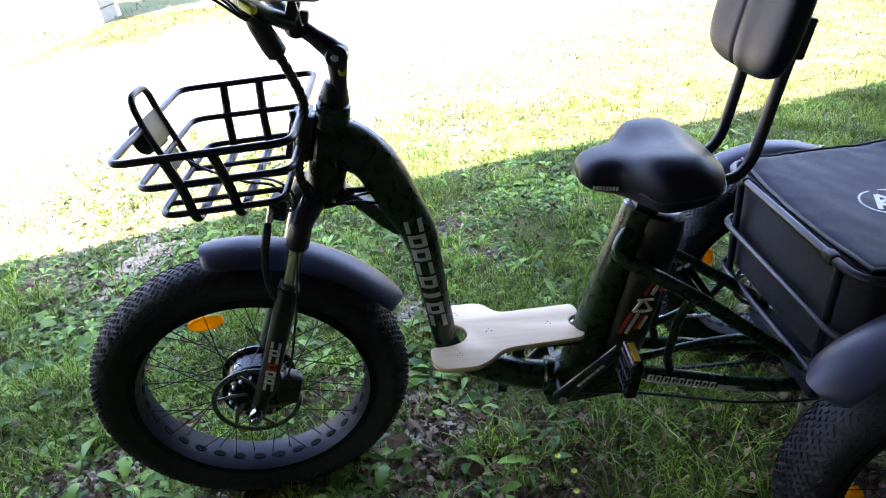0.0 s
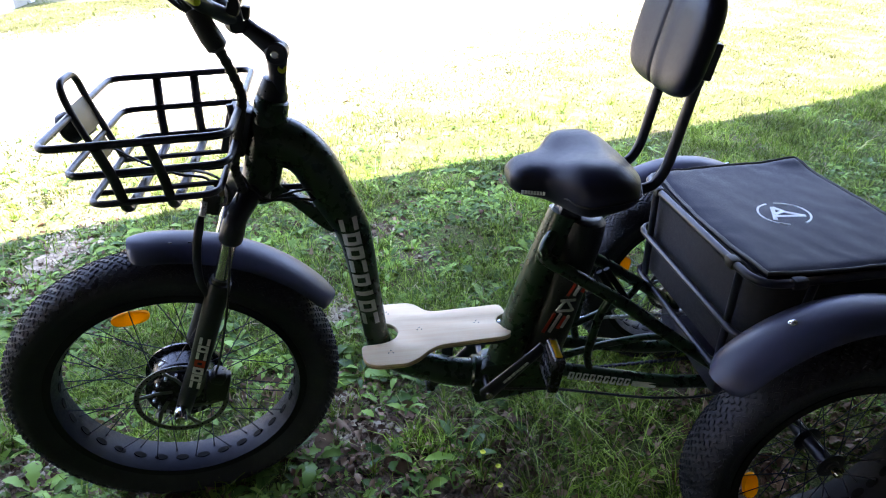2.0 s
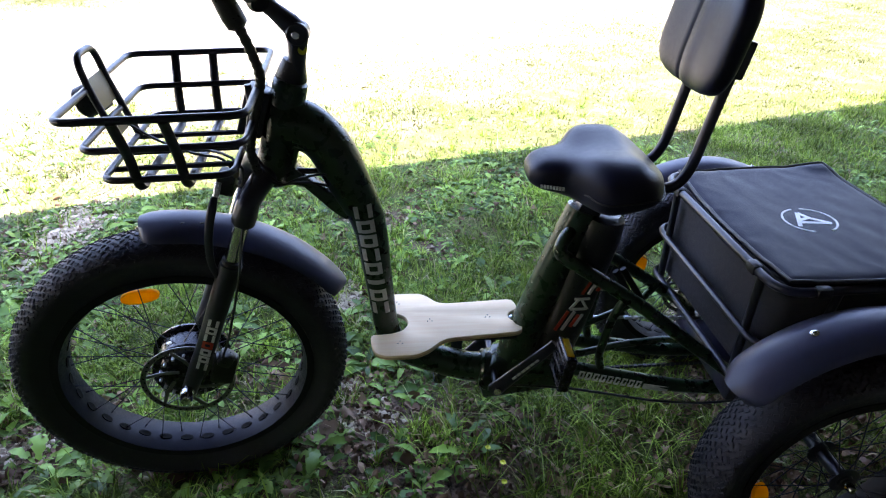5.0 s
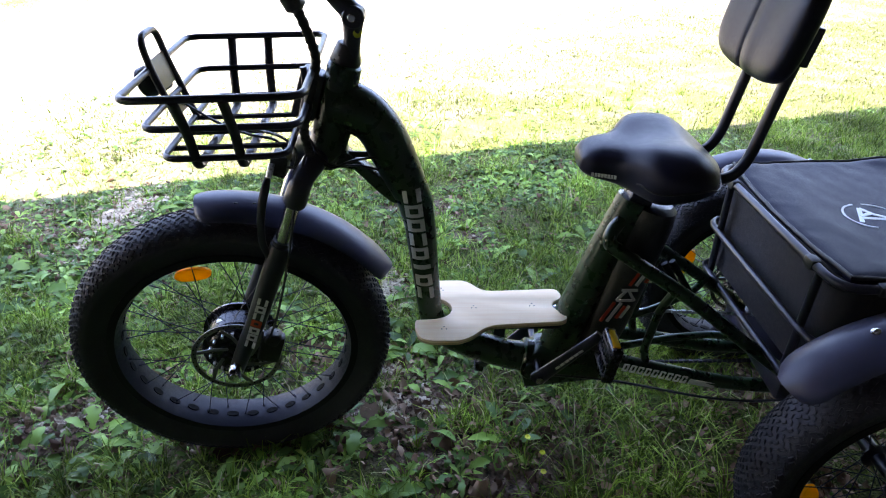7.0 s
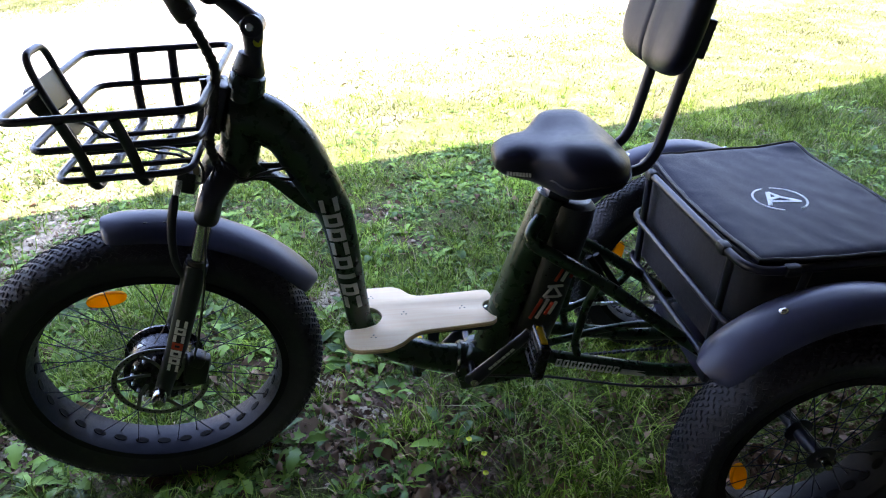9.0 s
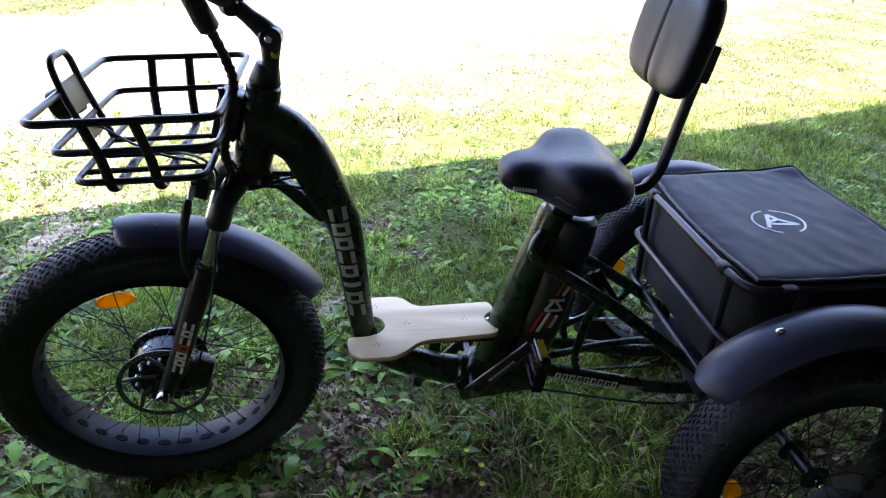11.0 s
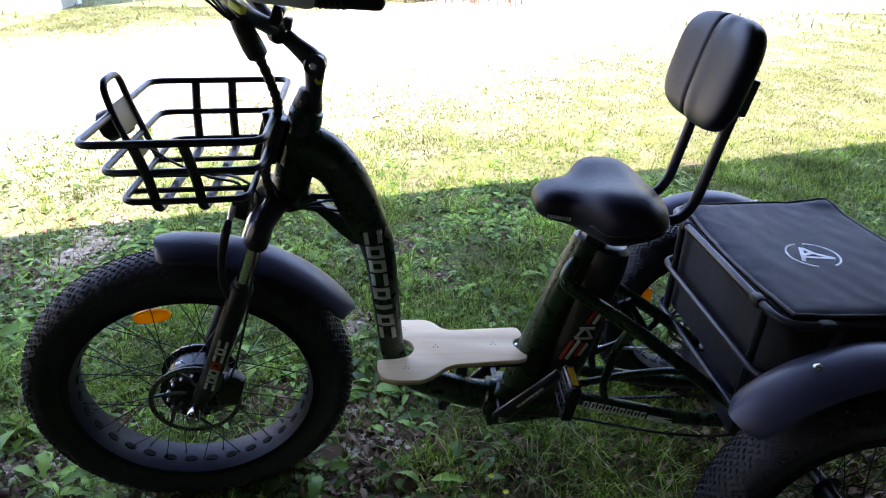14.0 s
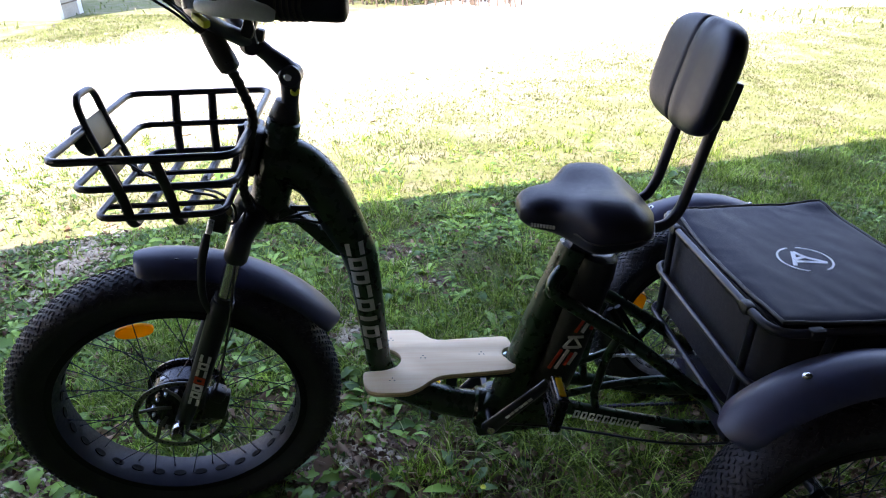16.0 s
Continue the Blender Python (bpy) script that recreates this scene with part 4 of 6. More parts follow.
part("label_plate", block((0.062, 0.002, 0.014), Matrix.Translation((1.062, -0.0792, 0.2600)) @ Matrix.Rotation(radians(12), 4, "Y"), 0.0004), DECAL, frame_ob, "grey model plate")

# battery behind the seat tube
bm = tube([(0.824, 0, 0.318), (0.827, 0, 0.328), (0.850, 0, 0.42), (0.898, 0, 0.64), (0.906, 0, 0.676), (0.907, 0, 0.684)], [0.040, 0.047, 0.050, 0.051, 0.046, 0.034], n=24, flat=0.95)
battery = part("battery", bm, PLASTIC, trike, "black frame battery with red and silver stripes")
for k, (dx, mt) in enumerate(((-0.020, RED), (-0.006, DECAL), (0.008, RED), (0.017, DECAL))):
    for j, (za, zb) in enumerate(((0.43, 0.475), (0.525, 0.565))):
        zc = (za + zb) / 2
        m = Matrix.Translation((0.829 + (zc - 0.38) * 0.288 + dx + 0.022 * j, -0.0485 + 0.0012 * abs(k - 1.5), zc - 0.012)) @ Matrix.Rotation(radians(26), 4, "Y")
        part("stripe", block((0.007, 0.003, (zb - za) * (1.25 if k < 2 else 0.8)), m, 0.0005), mt, battery, "red stripe" if mt is RED else "silver stripe")
for k, (ax_, az_, rot_) in enumerate(((0.885, 0.502, 35), (0.905, 0.502, -30), (0.893, 0.488, 90), (0.90, 0.515, 90))):
    part("emblem_bar", block((0.006, 0.003, 0.034), Matrix.Translation((ax_ - 0.031, -0.0492, az_ - 0.015)) @ Matrix.Rotation(radians(rot_), 4, "Y"), 0.0006), DECAL, battery, "silver emblem bar")

# stem, handlebar, levers
stem_cap = part("stem_cap", tube([(0.298, 0, 0.967), (0.299, 0, 0.971), (0.305, 0, 0.992), (0.308, 0, 1.002), (0.3085, 0, 1.004)], [0.027, 0.0285, 0.0235, 0.0205, 0.016], n=20), PLASTIC, trike, "black tapered headset cap")
stem_cap.data.transform(STEER @ Matrix.Identity(4))
MIRROR = STEER @ Matrix.Diagonal((1, -1, 1, 1)) @ STEER.inverted()


def both(name, make, material, parent, label=""):
    """The same piece on both sides of the turned steering."""
    for flip in (False, True):
        bm = make()
        if flip:
            bm.transform(MIRROR)
            bmesh.ops.reverse_faces(bm, faces=bm.faces)
        part(name, bm, material, parent, label)


BAR = dense([(0.250, -0.010, 1.118), (0.240, -0.045, 1.132), (0.224, -0.09, 1.154), (0.216, -0.135, 1.178), (0.224, -0.195, 1.197), (0.258, -0.255, 1.206), (0.315, -0.295, 1.2105), (0.37, -0.316, 1.2105)],
            [0.0155, 0.0135, 0.0128, 0.0118, 0.0112, 0.0112, 0.0112, 0.0112])
handlebar = part("handlebar", tube(*BAR, n=14), BLACK, trike, "black swept-back handlebar")
handlebar.location = (0.010, 0, -0.008)
bm = tube(*BAR, n=14)
bm.transform(MIRROR)
bmesh.ops.reverse_faces(bm, faces=bm.faces)
part("right_bar", bm, BLACK, handlebar)
part("stem", tube([(0.300, 0, 0.99), (0.305, 0, 1.02), (0.309, 0, 1.050)], [0.0155, 0.0155, 0.0190], n=18), BLACK, handlebar, "black adjustable stem")
part("stem_knuckle", tube([(0.311, -0.019, 1.058), (0.311, -0.016, 1.058), (0.311, 0.016, 1.058), (0.311, 0.019, 1.058)], [0.017, 0.020, 0.020, 0.017], n=22), BLACK, handlebar)
part("stem_arm", tube([(0.311, 0, 1.060), (0.298, 0, 1.074), (0.276, 0, 1.094), (0.252, 0, 1.116)], [0.0198, 0.0185, 0.0145, 0.0145], n=18), BLACK, handlebar)
part("clamp", tube([(0.259, -0.026, 1.113), (0.255, -0.022, 1.115), (0.243, 0.022, 1.119), (0.240, 0.026, 1.12)], [0.017, 0.020, 0.020, 0.017], n=18), BLACK, handlebar)
bm = lathe([(0.0, -0.003), (0.0055, -0.003), (0.007, -0.0015), (0.007, 0.003)], 14, closed=False)
bm.transform(Matrix.Translation((0.309, -0.0195, 1.058)))
part("pivot_bolt", bm, CHROME, handlebar, "bare steel pivot bolt")
bm = lathe([(0.0, -0.001), (0.0085, -0.001), (0.0085, 0.001)], 16, closed=False)
bm.transform(Matrix.Translation((0.3165, -0.0122, 1.032)) @ Matrix.Rotation(radians(38), 4, "Z"))
part("sticker", bm, YELLOW, handlebar, "small yellow round sticker")
GRIP = dense([(0.347, -0.308, 1.211), (0.355, -0.311, 1.2108), (0.397, -0.322, 1.210), (0.440, -0.328, 1.209), (0.450, -0.3295, 1.2088), (0.4545, -0.330, 1.2087)], [0.0165, 0.0178, 0.0172, 0.0178, 0.0165, 0.009])
both("grip", lambda: tube(*GRIP, n=20), VINYL, handlebar, "black rubber grip")
for k in range(5):
    c = Vector((0.374 + 0.0075 * k, -0.3165 - 0.0022 * k, 1.2102))
    both("grip_rib", lambda: tube([c + Vector((-0.0014, 0.0004, 0)), c + Vector((0.0014, -0.0004, 0))], 0.0184, n=18), PLASTIC, handlebar)
LV = dense([(0.262, -0.292, 1.2115), (0.276, -0.302, 1.2105), (0.290, -0.309, 1.2095), (0.302, -0.313, 1.210), (0.322, -0.3165, 1.2105), (0.338, -0.319, 1.208), (0.352, -0.320, 1.2045), (0.361, -0.320, 1.202)],
           [0.006, 0.0085, 0.0090, 0.0105, 0.0122, 0.0115, 0.0100, 0.006])
both("brake_lever", lambda: tube([p + Vector((0.008, -0.018, -0.001)) for p in LV[0]], LV[1], n=14, flat=0.55, up=(0, 1, 0)), LEVER, handlebar, "grey painted brake lever")
both("lever_clamp", lambda: block((0.040, 0.026, 0.024), Matrix.Translation((0.250, -0.268, 1.215)) @ pose(0, 0, 0, 0, 0, -42), 0.007), PLASTIC, handlebar)
both("lever_pivot", lambda: tube([(0.254, -0.288, 1.221), (0.254, -0.288, 1.205)], 0.008, n=12), ALLOY, handlebar, "bare metal lever pivot")
part("cable_cap", block((0.030, 0.012, 0.012), Matrix.Translation((0.250, -0.24, 1.184)) @ pose(0, 0, 0, 0, 20, -40), 0.004), YELLOW, handlebar, "yellow-green cable cap")
bm = block((0.020, 0.022, 0.034), Matrix.Translation((0.262, -0.045, 1.146)) @ pose(0, 0, 0, 0, 25, 0), 0.004)
block((0.014, 0.018, 0.020), Matrix.Translation((0.279, -0.05, 1.134)) @ pose(0, 0, 0, 0, 15, 0), 0.003, bm)
part("switch", bm, PLASTIC, handlebar, "black control switch")
part("switch_pin", tube([(0.272, -0.062, 1.158), (0.275, -0.06, 1.122)], 0.0018, n=6), CHROME, handlebar)

# cable loom
sleeve = part("cable_sleeve", tube([(0.2155, -0.080, 1.140), (0.2165, -0.080, 1.138), (0.221, -0.080, 1.127), (0.234, -0.079, 1.094), (0.2405, -0.078, 1.079), (0.2415, -0.077, 1.076)], [0.011, 0.0150, 0.0168, 0.0185, 0.0175, 0.012], n=18), PLASTIC, trike, "black rubber cable sleeve")
lp, lr = dense([(0.239, -0.077, 1.083), (0.252, -0.066, 1.035), (0.259, -0.060, 0.992), (0.248, -0.058, 0.95), (0.232, -0.058, 0.90), (0.222, -0.056, 0.86), (0.225, -0.05, 0.82), (0.232, -0.045, 0.79)], [0.0085] * 8, 14)
lr = [r * (1.0 + 0.10 * math.sin(i * 1.55)) for i, r in enumerate(lr)]
part("cable_loom", tube(lp, lr, n=10), PLASTIC, trike, "spiral-wrapped black cable loom")
for k, (dx, dz) in enumerate(((0.0, 0.0), (0.006, 0.003), (0.012, 0.006), (-0.006, 0.002), (0.017, 0.010))):
    part("cable", tube(*dense([(0.210 + dx * 0.3, -0.08, 1.132), (0.200 + dx * 0.7, -0.086, 1.143 + dz * 0.3), (0.184 + dx, -0.092 - 0.004 * k, 1.166 + dz), (0.160 + dx, -0.10 - 0.008 * k, 1.190 + dz), (0.150 + dx, -0.13 - 0.012 * k, 1.214 + dz), (0.175 + dx, -0.18, 1.226), (0.222, -0.245, 1.214)], [0.0024] * 7), n=6), PLASTIC, trike)
for k, pts in enumerate(([(0.226, -0.05, 0.83), (0.215, -0.07, 0.80), (0.195, -0.09, 0.73), (0.165, -0.098, 0.60), (0.125, -0.098, 0.47), (0.095, -0.085, 0.40)],
                         [(0.228, -0.045, 0.81), (0.262, -0.046, 0.785), (0.30, -0.040, 0.795), (0.345, -0.036, 0.80), (0.36, -0.02, 0.775)],
                         [(0.226, -0.04, 0.84), (0.258, -0.044, 0.79), (0.31, -0.030, 0.782), (0.35, -0.02, 0.768)],
                         [(0.19, -0.05, 0.80), (0.17, -0.06, 0.845), (0.12, -0.05, 0.853), (0.05, -0.02, 0.868), (0.0, 0.0, 0.89), (-0.03, 0.0, 0.91)],
                         [(0.17, -0.04, 0.785), (0.20, -0.075, 0.80), (0.21, -0.09, 0.84), (0.175, -0.07, 0.86), (0.10, -0.03, 0.858)])):
    part("cable", tube(*dense(pts, [0.0027] * len(pts)), n=6), PLASTIC, trike)
part("brake_hose", tube(*dense([(0.70, -0.050, 0.262), (0.84, -0.068, 0.262), (0.95, -0.078, 0.246), (1.06, -0.086, 0.226), (1.16, -0.10, 0.226), (1.24, -0.12, 0.25)], [0.0032] * 6), n=6), PLASTIC, trike)
part("cable_tag", oval(0.013, 0.030, 0.006, Matrix.Translation((0.188, -0.056, 0.820)) @ pose(0, 0, 0, 90, 0, 0)), TAN, trike, "small tan cable tag")
part("connector_box", block((0.035, 0.04, 0.045), Matrix.Translation((0.163, -0.035, 0.79)) @ pose(0, 0, 0, 0, 18, 0), 0.006), PLASTIC, trike, "small black connector box")

# front basket, fixed to the head tube
TURNED = Matrix.Translation((0.0935, 0.006, -0.013)) @ Matrix.Rotation(radians(4.6), 4, "Z")


def on_basket(pts):
    return [TURNED @ Vector(p) for p in pts]


basket = part("front_basket", tube(on_basket([(-0.136, -0.046, 0.983), (-0.134, -0.209, 0.983), (0.150, -0.209, 0.983), (0.150, 0.209, 0.983), (-0.138, 0.209, 0.983), (-0.136, 0.050, 0.983)]), 0.0064, n=10, bend=0.030), BLACK, trike, "black tubular steel front basket")
for z, half_y, x0, x1 in ((0.925, 0.178, -0.119, 0.134), (0.869, 0.168, -0.102, 0.106)):
    part("rail", tube(on_basket([(x0, -half_y, z), (x1, -half_y, z), (x1, half_y, z), (x0, half_y, z)]), 0.0060, n=10, closed=True, bend=0.030), BLACK, basket)
for x in (-0.047, 0.028):
    part("hoop", tube(on_basket([(x, -0.212, 0.980), (x, -0.176, 0.912), (x, -0.162, 0.849), (x, 0.162, 0.849), (x, 0.176, 0.912), (x, 0.212, 0.980)]), 0.0068, n=10, bend=0.018, flat=1.3, up=(1, 0, 0)), BLACK, basket)
for y in (-0.105, -0.03, 0.052):
    part("base_rod", tube(on_basket([(-0.108, y, 0.863), (0.108, y, 0.863)]), 0.0052, n=8), BLACK, basket)
part("front_loop", tube(on_basket([(-0.098, -0.043, 0.866), (-0.131, -0.043, 0.985), (-0.139, -0.041, 1.039), (-0.139, 0.042, 1.039), (-0.131, 0.046, 0.985), (-0.098, 0.046, 0.866)]), 0.0064, n=10, bend=0.030), BLACK, basket)
part("mount", block((0.045, 0.05, 0.09), Matrix.Translation((0.228, 0, 0.915)) @ pose(0, 0, 0, 0, 20, 0), 0.006), BLACK, basket)
part("mount_rail", tube([(0.212, -0.05, 0.86), (0.232, -0.045, 0.93), (0.232, -0.045, 0.975)], 0.006, n=8, bend=0.02), BLACK, basket)
headlight = part("headlight", tube([(-0.080, 0.008, 0.931), (-0.076, 0.008, 0.932), (-0.058, 0.008, 0.940), (-0.046, 0.008, 0.944)], [0.024, 0.029, 0.028, 0.018], n=18), PLASTIC, trike, "small black headlight on the basket")
part("back_plate", block((0.0035, 0.090, 0.056), TURNED @ Matrix.Translation((-0.1285, 0.002, 0.970)) @ pose(0, 0, 0, 0, -13, 0), 0.001), TAN, headlight, "pale tan back plate")
part("bracket", block((0.03, 0.03, 0.04), Matrix.Translation((-0.050, 0.008, 0.937)) @ pose(0, 0, 0, 0, -20, 0), 0.004), PLASTIC, headlight)
part("lower_plate", block((0.0035, 0.055, 0.04), TURNED @ Matrix.Translation((-0.114, 0.002, 0.912)) @ pose(0, 0, 0, 0, -16, 0), 0.001), TAN, headlight)
part("bolt", tube([(-0.036, 0.008, 0.900), (-0.012, 0.008, 0.892)], 0.004, n=8), CHROME, headlight)

# footboard
FB = [(0.410, -0.060), (0.415, -0.085), (0.424, -0.103), (0.445, -0.112), (0.507, -0.112), (0.535, -0.097), (0.558, -0.073), (0.574, -0.063), (0.59, -0.059), (0.73, -0.047), (0.744, -0.041), (0.749, -0.028), (0.742, -0.010), (0.726, -0.004), (0.719, 0.012),
      (0.726, 0.028), (0.742, 0.036), (0.747, 0.052), (0.740, 0.072), (0.730, 0.077), (0.59, 0.069), (0.572, 0.070), (0.556, 0.078), (0.535, 0.103), (0.515, 0.113), (0.445, 0.112), (0.424, 0.103), (0.412, 0.085), (0.410, 0.042), (0.455, 0.041), (0.483, 0.026), (0.494, 0.0), (0.483, -0.026), (0.455, -0.038), (0.410, -0.040)]
fb = []
for i, p in enumerate(rounded([(x, y, 0) for x, y in FB], 0.012, True, 4)):
    fb.append((p.x, p.y))
footboard = part("footboard", slab(fb, 0.404, 0.415, 0.0015), WOOD, trike, "pale birch plywood footboard", sharp=30)
edge = slab([(x, y) for x, y in fb], 0.4035, 0.4085)
for v in edge.verts:
    c = Vector((0.58, 0, v.co.z))
    d = (v.co - c)
    v.co = c + d * 1.0012
part("ply_edge", edge, WOODEDGE, footboard, "darker ply layer")
for hx, hy in ((0.541, 0.005), (0.674, 0.013), (0.474, -0.070), (0.466, 0.074)):
    for dx, dy in ((-0.005, -0.003), (0.005, -0.003), (0.0, 0.005)):
        part("screw", tube([(hx + dx, hy + dy, 0.4140), (hx + dx, hy + dy, 0.4158)], 0.0013, n=8), BLACK, footboard)
part("board_bracket", block((0.18, 0.06, 0.02), Matrix.Translation((0.66, 0, 0.388)), 0.004), BLACK, footboard)

# seat
def build_seat():
    bm = bmesh.new()
    # half width, top and underside along the saddle, from nose to tail
    spots = (0, 0.05, 0.12, 0.22, 0.31, 0.37, 0.43, 0.55, 0.72, 0.88, 1.0)
    widths = (0.030, 0.0500, 0.0585, 0.0620, 0.0780, 0.1100, 0.1470, 0.1600, 0.1660, 0.1480, 0.050)
    NOSE, TAIL = 0.7350, 0.9927

    def outline(u):
        e = min(1.0, u / 0.13 if u < 0.5 else (1 - u) / 0.08)
        e = 0.3 + 0.7 * math.sqrt(1 - (1 - e) ** 2)
        lo_, hi_ = np.interp(u, (0.08, 0.5, 0.95), (0.7560, 0.7350, 0.7700)), np.interp(u, (0.08, 0.16, 0.28, 0.40, 0.55, 0.75, 0.95), (0.8155, 0.8205, 0.8210, 0.8240, 0.8260, 0.8250, 0.8000))
        mid = lo_ + (hi_ - lo_) * 0.45
        return NOSE + (TAIL - NOSE) * u, float(np.interp(u, spots, widths)), mid + (hi_ - mid) * e, mid + (lo_ - mid) * e

    stations = [0, 0.008, 0.025, 0.05] + [0.08 + 0.84 * k / 24 for k in range(25)] + [0.95, 0.975, 0.992, 1.0]
    K = 48
    rows = []
    for u in stations:
        x, w, top, low = outline(u)
        # soften the corners of the width curve
        w = sum(outline(min(1.0, max(0.0, u + d)))[1] for d in (-0.04, -0.02, 0.0, 0.02, 0.04)) / 5 if 0.05 < u < 0.93 else w
        row = []
        rear_ = max(0.0, min(1.0, (u - 0.30) / 0.15)) * max(0.0, min(1.0, (1 - u) / 0.12))
        for k in range(K):
            a = 2 * math.pi * k / K
            c, s = math.cos(a), math.sin(a)
            px = math.copysign(abs(c) ** 0.66, c) * w
            if s >= 0:
                z = low + (top - low) * (0.40 + 0.60 * abs(s) ** 0.64)
                z += 0.0175 * rear_ * math.exp(-((abs(px) - 0.095) / 0.06) ** 2) * (top - low) / 0.08 - 0.004 * rear_ * math.exp(-(px / 0.03) ** 2)
            else:
                z = low + (top - low) * 0.40 * (1 - abs(s) ** 0.7)
            row.append(bm.verts.new((x, px, z)))
        rows.append(row)
    for i in range(len(rows) - 1):
        for k in range(K):
            bm.faces.new((rows[i][k], rows[i][(k + 1) % K], rows[i + 1][(k + 1) % K], rows[i + 1][k]))
    bm.faces.new(rows[0][::-1])
    bm.faces.new(rows[-1])
    bmesh.ops.recalc_face_normals(bm, faces=bm.faces)
    for k in range(5):
        bmesh.ops.smooth_vert(bm, verts=bm.verts[:], factor=0.5, use_axis_x=True, use_axis_y=True, use_axis_z=True)
    seat = part("seat", bm, VINYL, trike, "wide black vinyl cruiser saddle", sharp=75)
    part("seat_post", tube([(0.866, 0, 0.69), (0.888, 0, 0.752)], 0.016, n=14), CHROME, seat, "bare steel seat post")
    part("seat_clamp", block((0.05, 0.05, 0.03), Matrix.Translation((0.868, 0, 0.698)) @ pose(0, 0, 0, 0, 17, 0), 0.006), BLACK, seat)
    for s in (-1, 1):
        part("seat_rail", tube([(0.80, s * 0.03, 0.752), (0.84, s * 0.03, 0.735), (0.90, s * 0.035, 0.727), (0.96, s * 0.05, 0.745)], 0.004, n=8, bend=0.02), CHROME, seat)
    for k in range(8):
        u = k / 7
        part("lettering_bar", block((0.0048, 0.0015, 0.0075), Matrix.Translation((0.756 + 0.040 * u, -0.0575 - 0.010 * u, 0.774 - 0.002 * u)) @ pose(0, 0, 0, -8, 0, -13), 0.0004), DECAL, seat, "pale printed bar")
    seam = []
    for k in range(12):
        x, w, top, low = outline(0.36 + 0.60 * k / 11)
        seam.append((x, -w * 0.985 - 0.001, low + (top - low) * (0.42 + 0.06 * math.sin(k / 11 * 3.14))))
    x, w, top, low = outline(0.33)
    seam = [(x, -w * 0.80, low + 0.004)] + seam
    part("seam", tube(*dense(seam, [0.0016] * len(seam)), n=6), PIPING, seat, "dark stitched seam")
    for s in (-1, 1):
        part("backrest_mount", block((0.018, 0.018, 0.014), pose(0.984, s * 0.064, 0.762, 0, -10, 0), 0.004), ALLOY, seat, "small bare metal mount")
    return seat


seat = build_seat()

# backrest
def build_pad():
    """Rounded, slightly curved cushion with a groove down the front."""
    bm = bmesh.new()
    bmesh.ops.create_uvsphere(bm, u_segments=96, v_segments=64, radius=1.0)
    for v in bm.verts:
        p = [math.copysign(abs(c) ** e, c) for c, e in zip(v.co, (0.70, 0.54, 0.54))]
        x, y, z = 0.0307 * p[0], 0.1365 * p[1], 0.0977 * p[2]
        x += 0.0144 * (1 - (y / 0.1365) ** 2)
        v.co = (x, y, z)
    for cut in (0.030, 0.024, 0.020, 0.017, 0.014, 0.011, 0.008, 0.004, -0.004, -0.012, -0.020, -0.028, -0.036, -0.045):
        bmesh.ops.bisect_plane(bm, geom=bm.verts[:] + bm.edges[:] + bm.faces[:], plane_co=(0, cut, 0), plane_no=(0, 1, 0))
    for v in bm.verts:
        y = v.co.y
        if v.co.x < 0.0144 * (1 - (y / 0.1365) ** 2):
            v.co.x += 0.0055 * math.exp(-((y - 0.014) / 0.0055) ** 2) - (0.0045 * math.exp(-((y + 0.018) / 0.020) ** 2) if y < 0.014 else 0.0)
    bm.transform(pose(1.0363, 0, 1.0465, 0, 12.6, 0))
    return bm


backrest = part("backrest", build_pad(), VINYL, trike, "black padded vinyl backrest", sharp=80)
groove = []
for k in range(13):
    a = radians(-62 + 124 * k / 12)
    groove.append(pose(1.0363, 0, 1.0465, 0, 12.6, 0) @ Vector((0.0144 + 0.0046 - 0.0307 * math.copysign(abs(math.cos(a)) ** 0.75, 1), 0.014, 0.0967 * math.copysign(abs(math.sin(a)) ** 0.54, a))))
part("groove_seam", tube(groove, 0.0024, n=6), PIPING, backrest, "dark seam in the groove")
for s in (-1, 1):
    part("post", tube([(0.960, s * 0.060, 0.760), (1.014, s * 0.066, 0.770), (1.035, s * 0.068, 0.806), (1.060, s * 0.068, 0.940), (1.080, s * 0.068, 1.03)], 0.0105, n=12, bend=0.035), BLACK, backrest, "black bent steel post")
part("bracket", block((0.022, 0.170, 0.066), pose(1.080, 0, 1.012, 0, 12, 0), 0.004), BLACK, backrest)

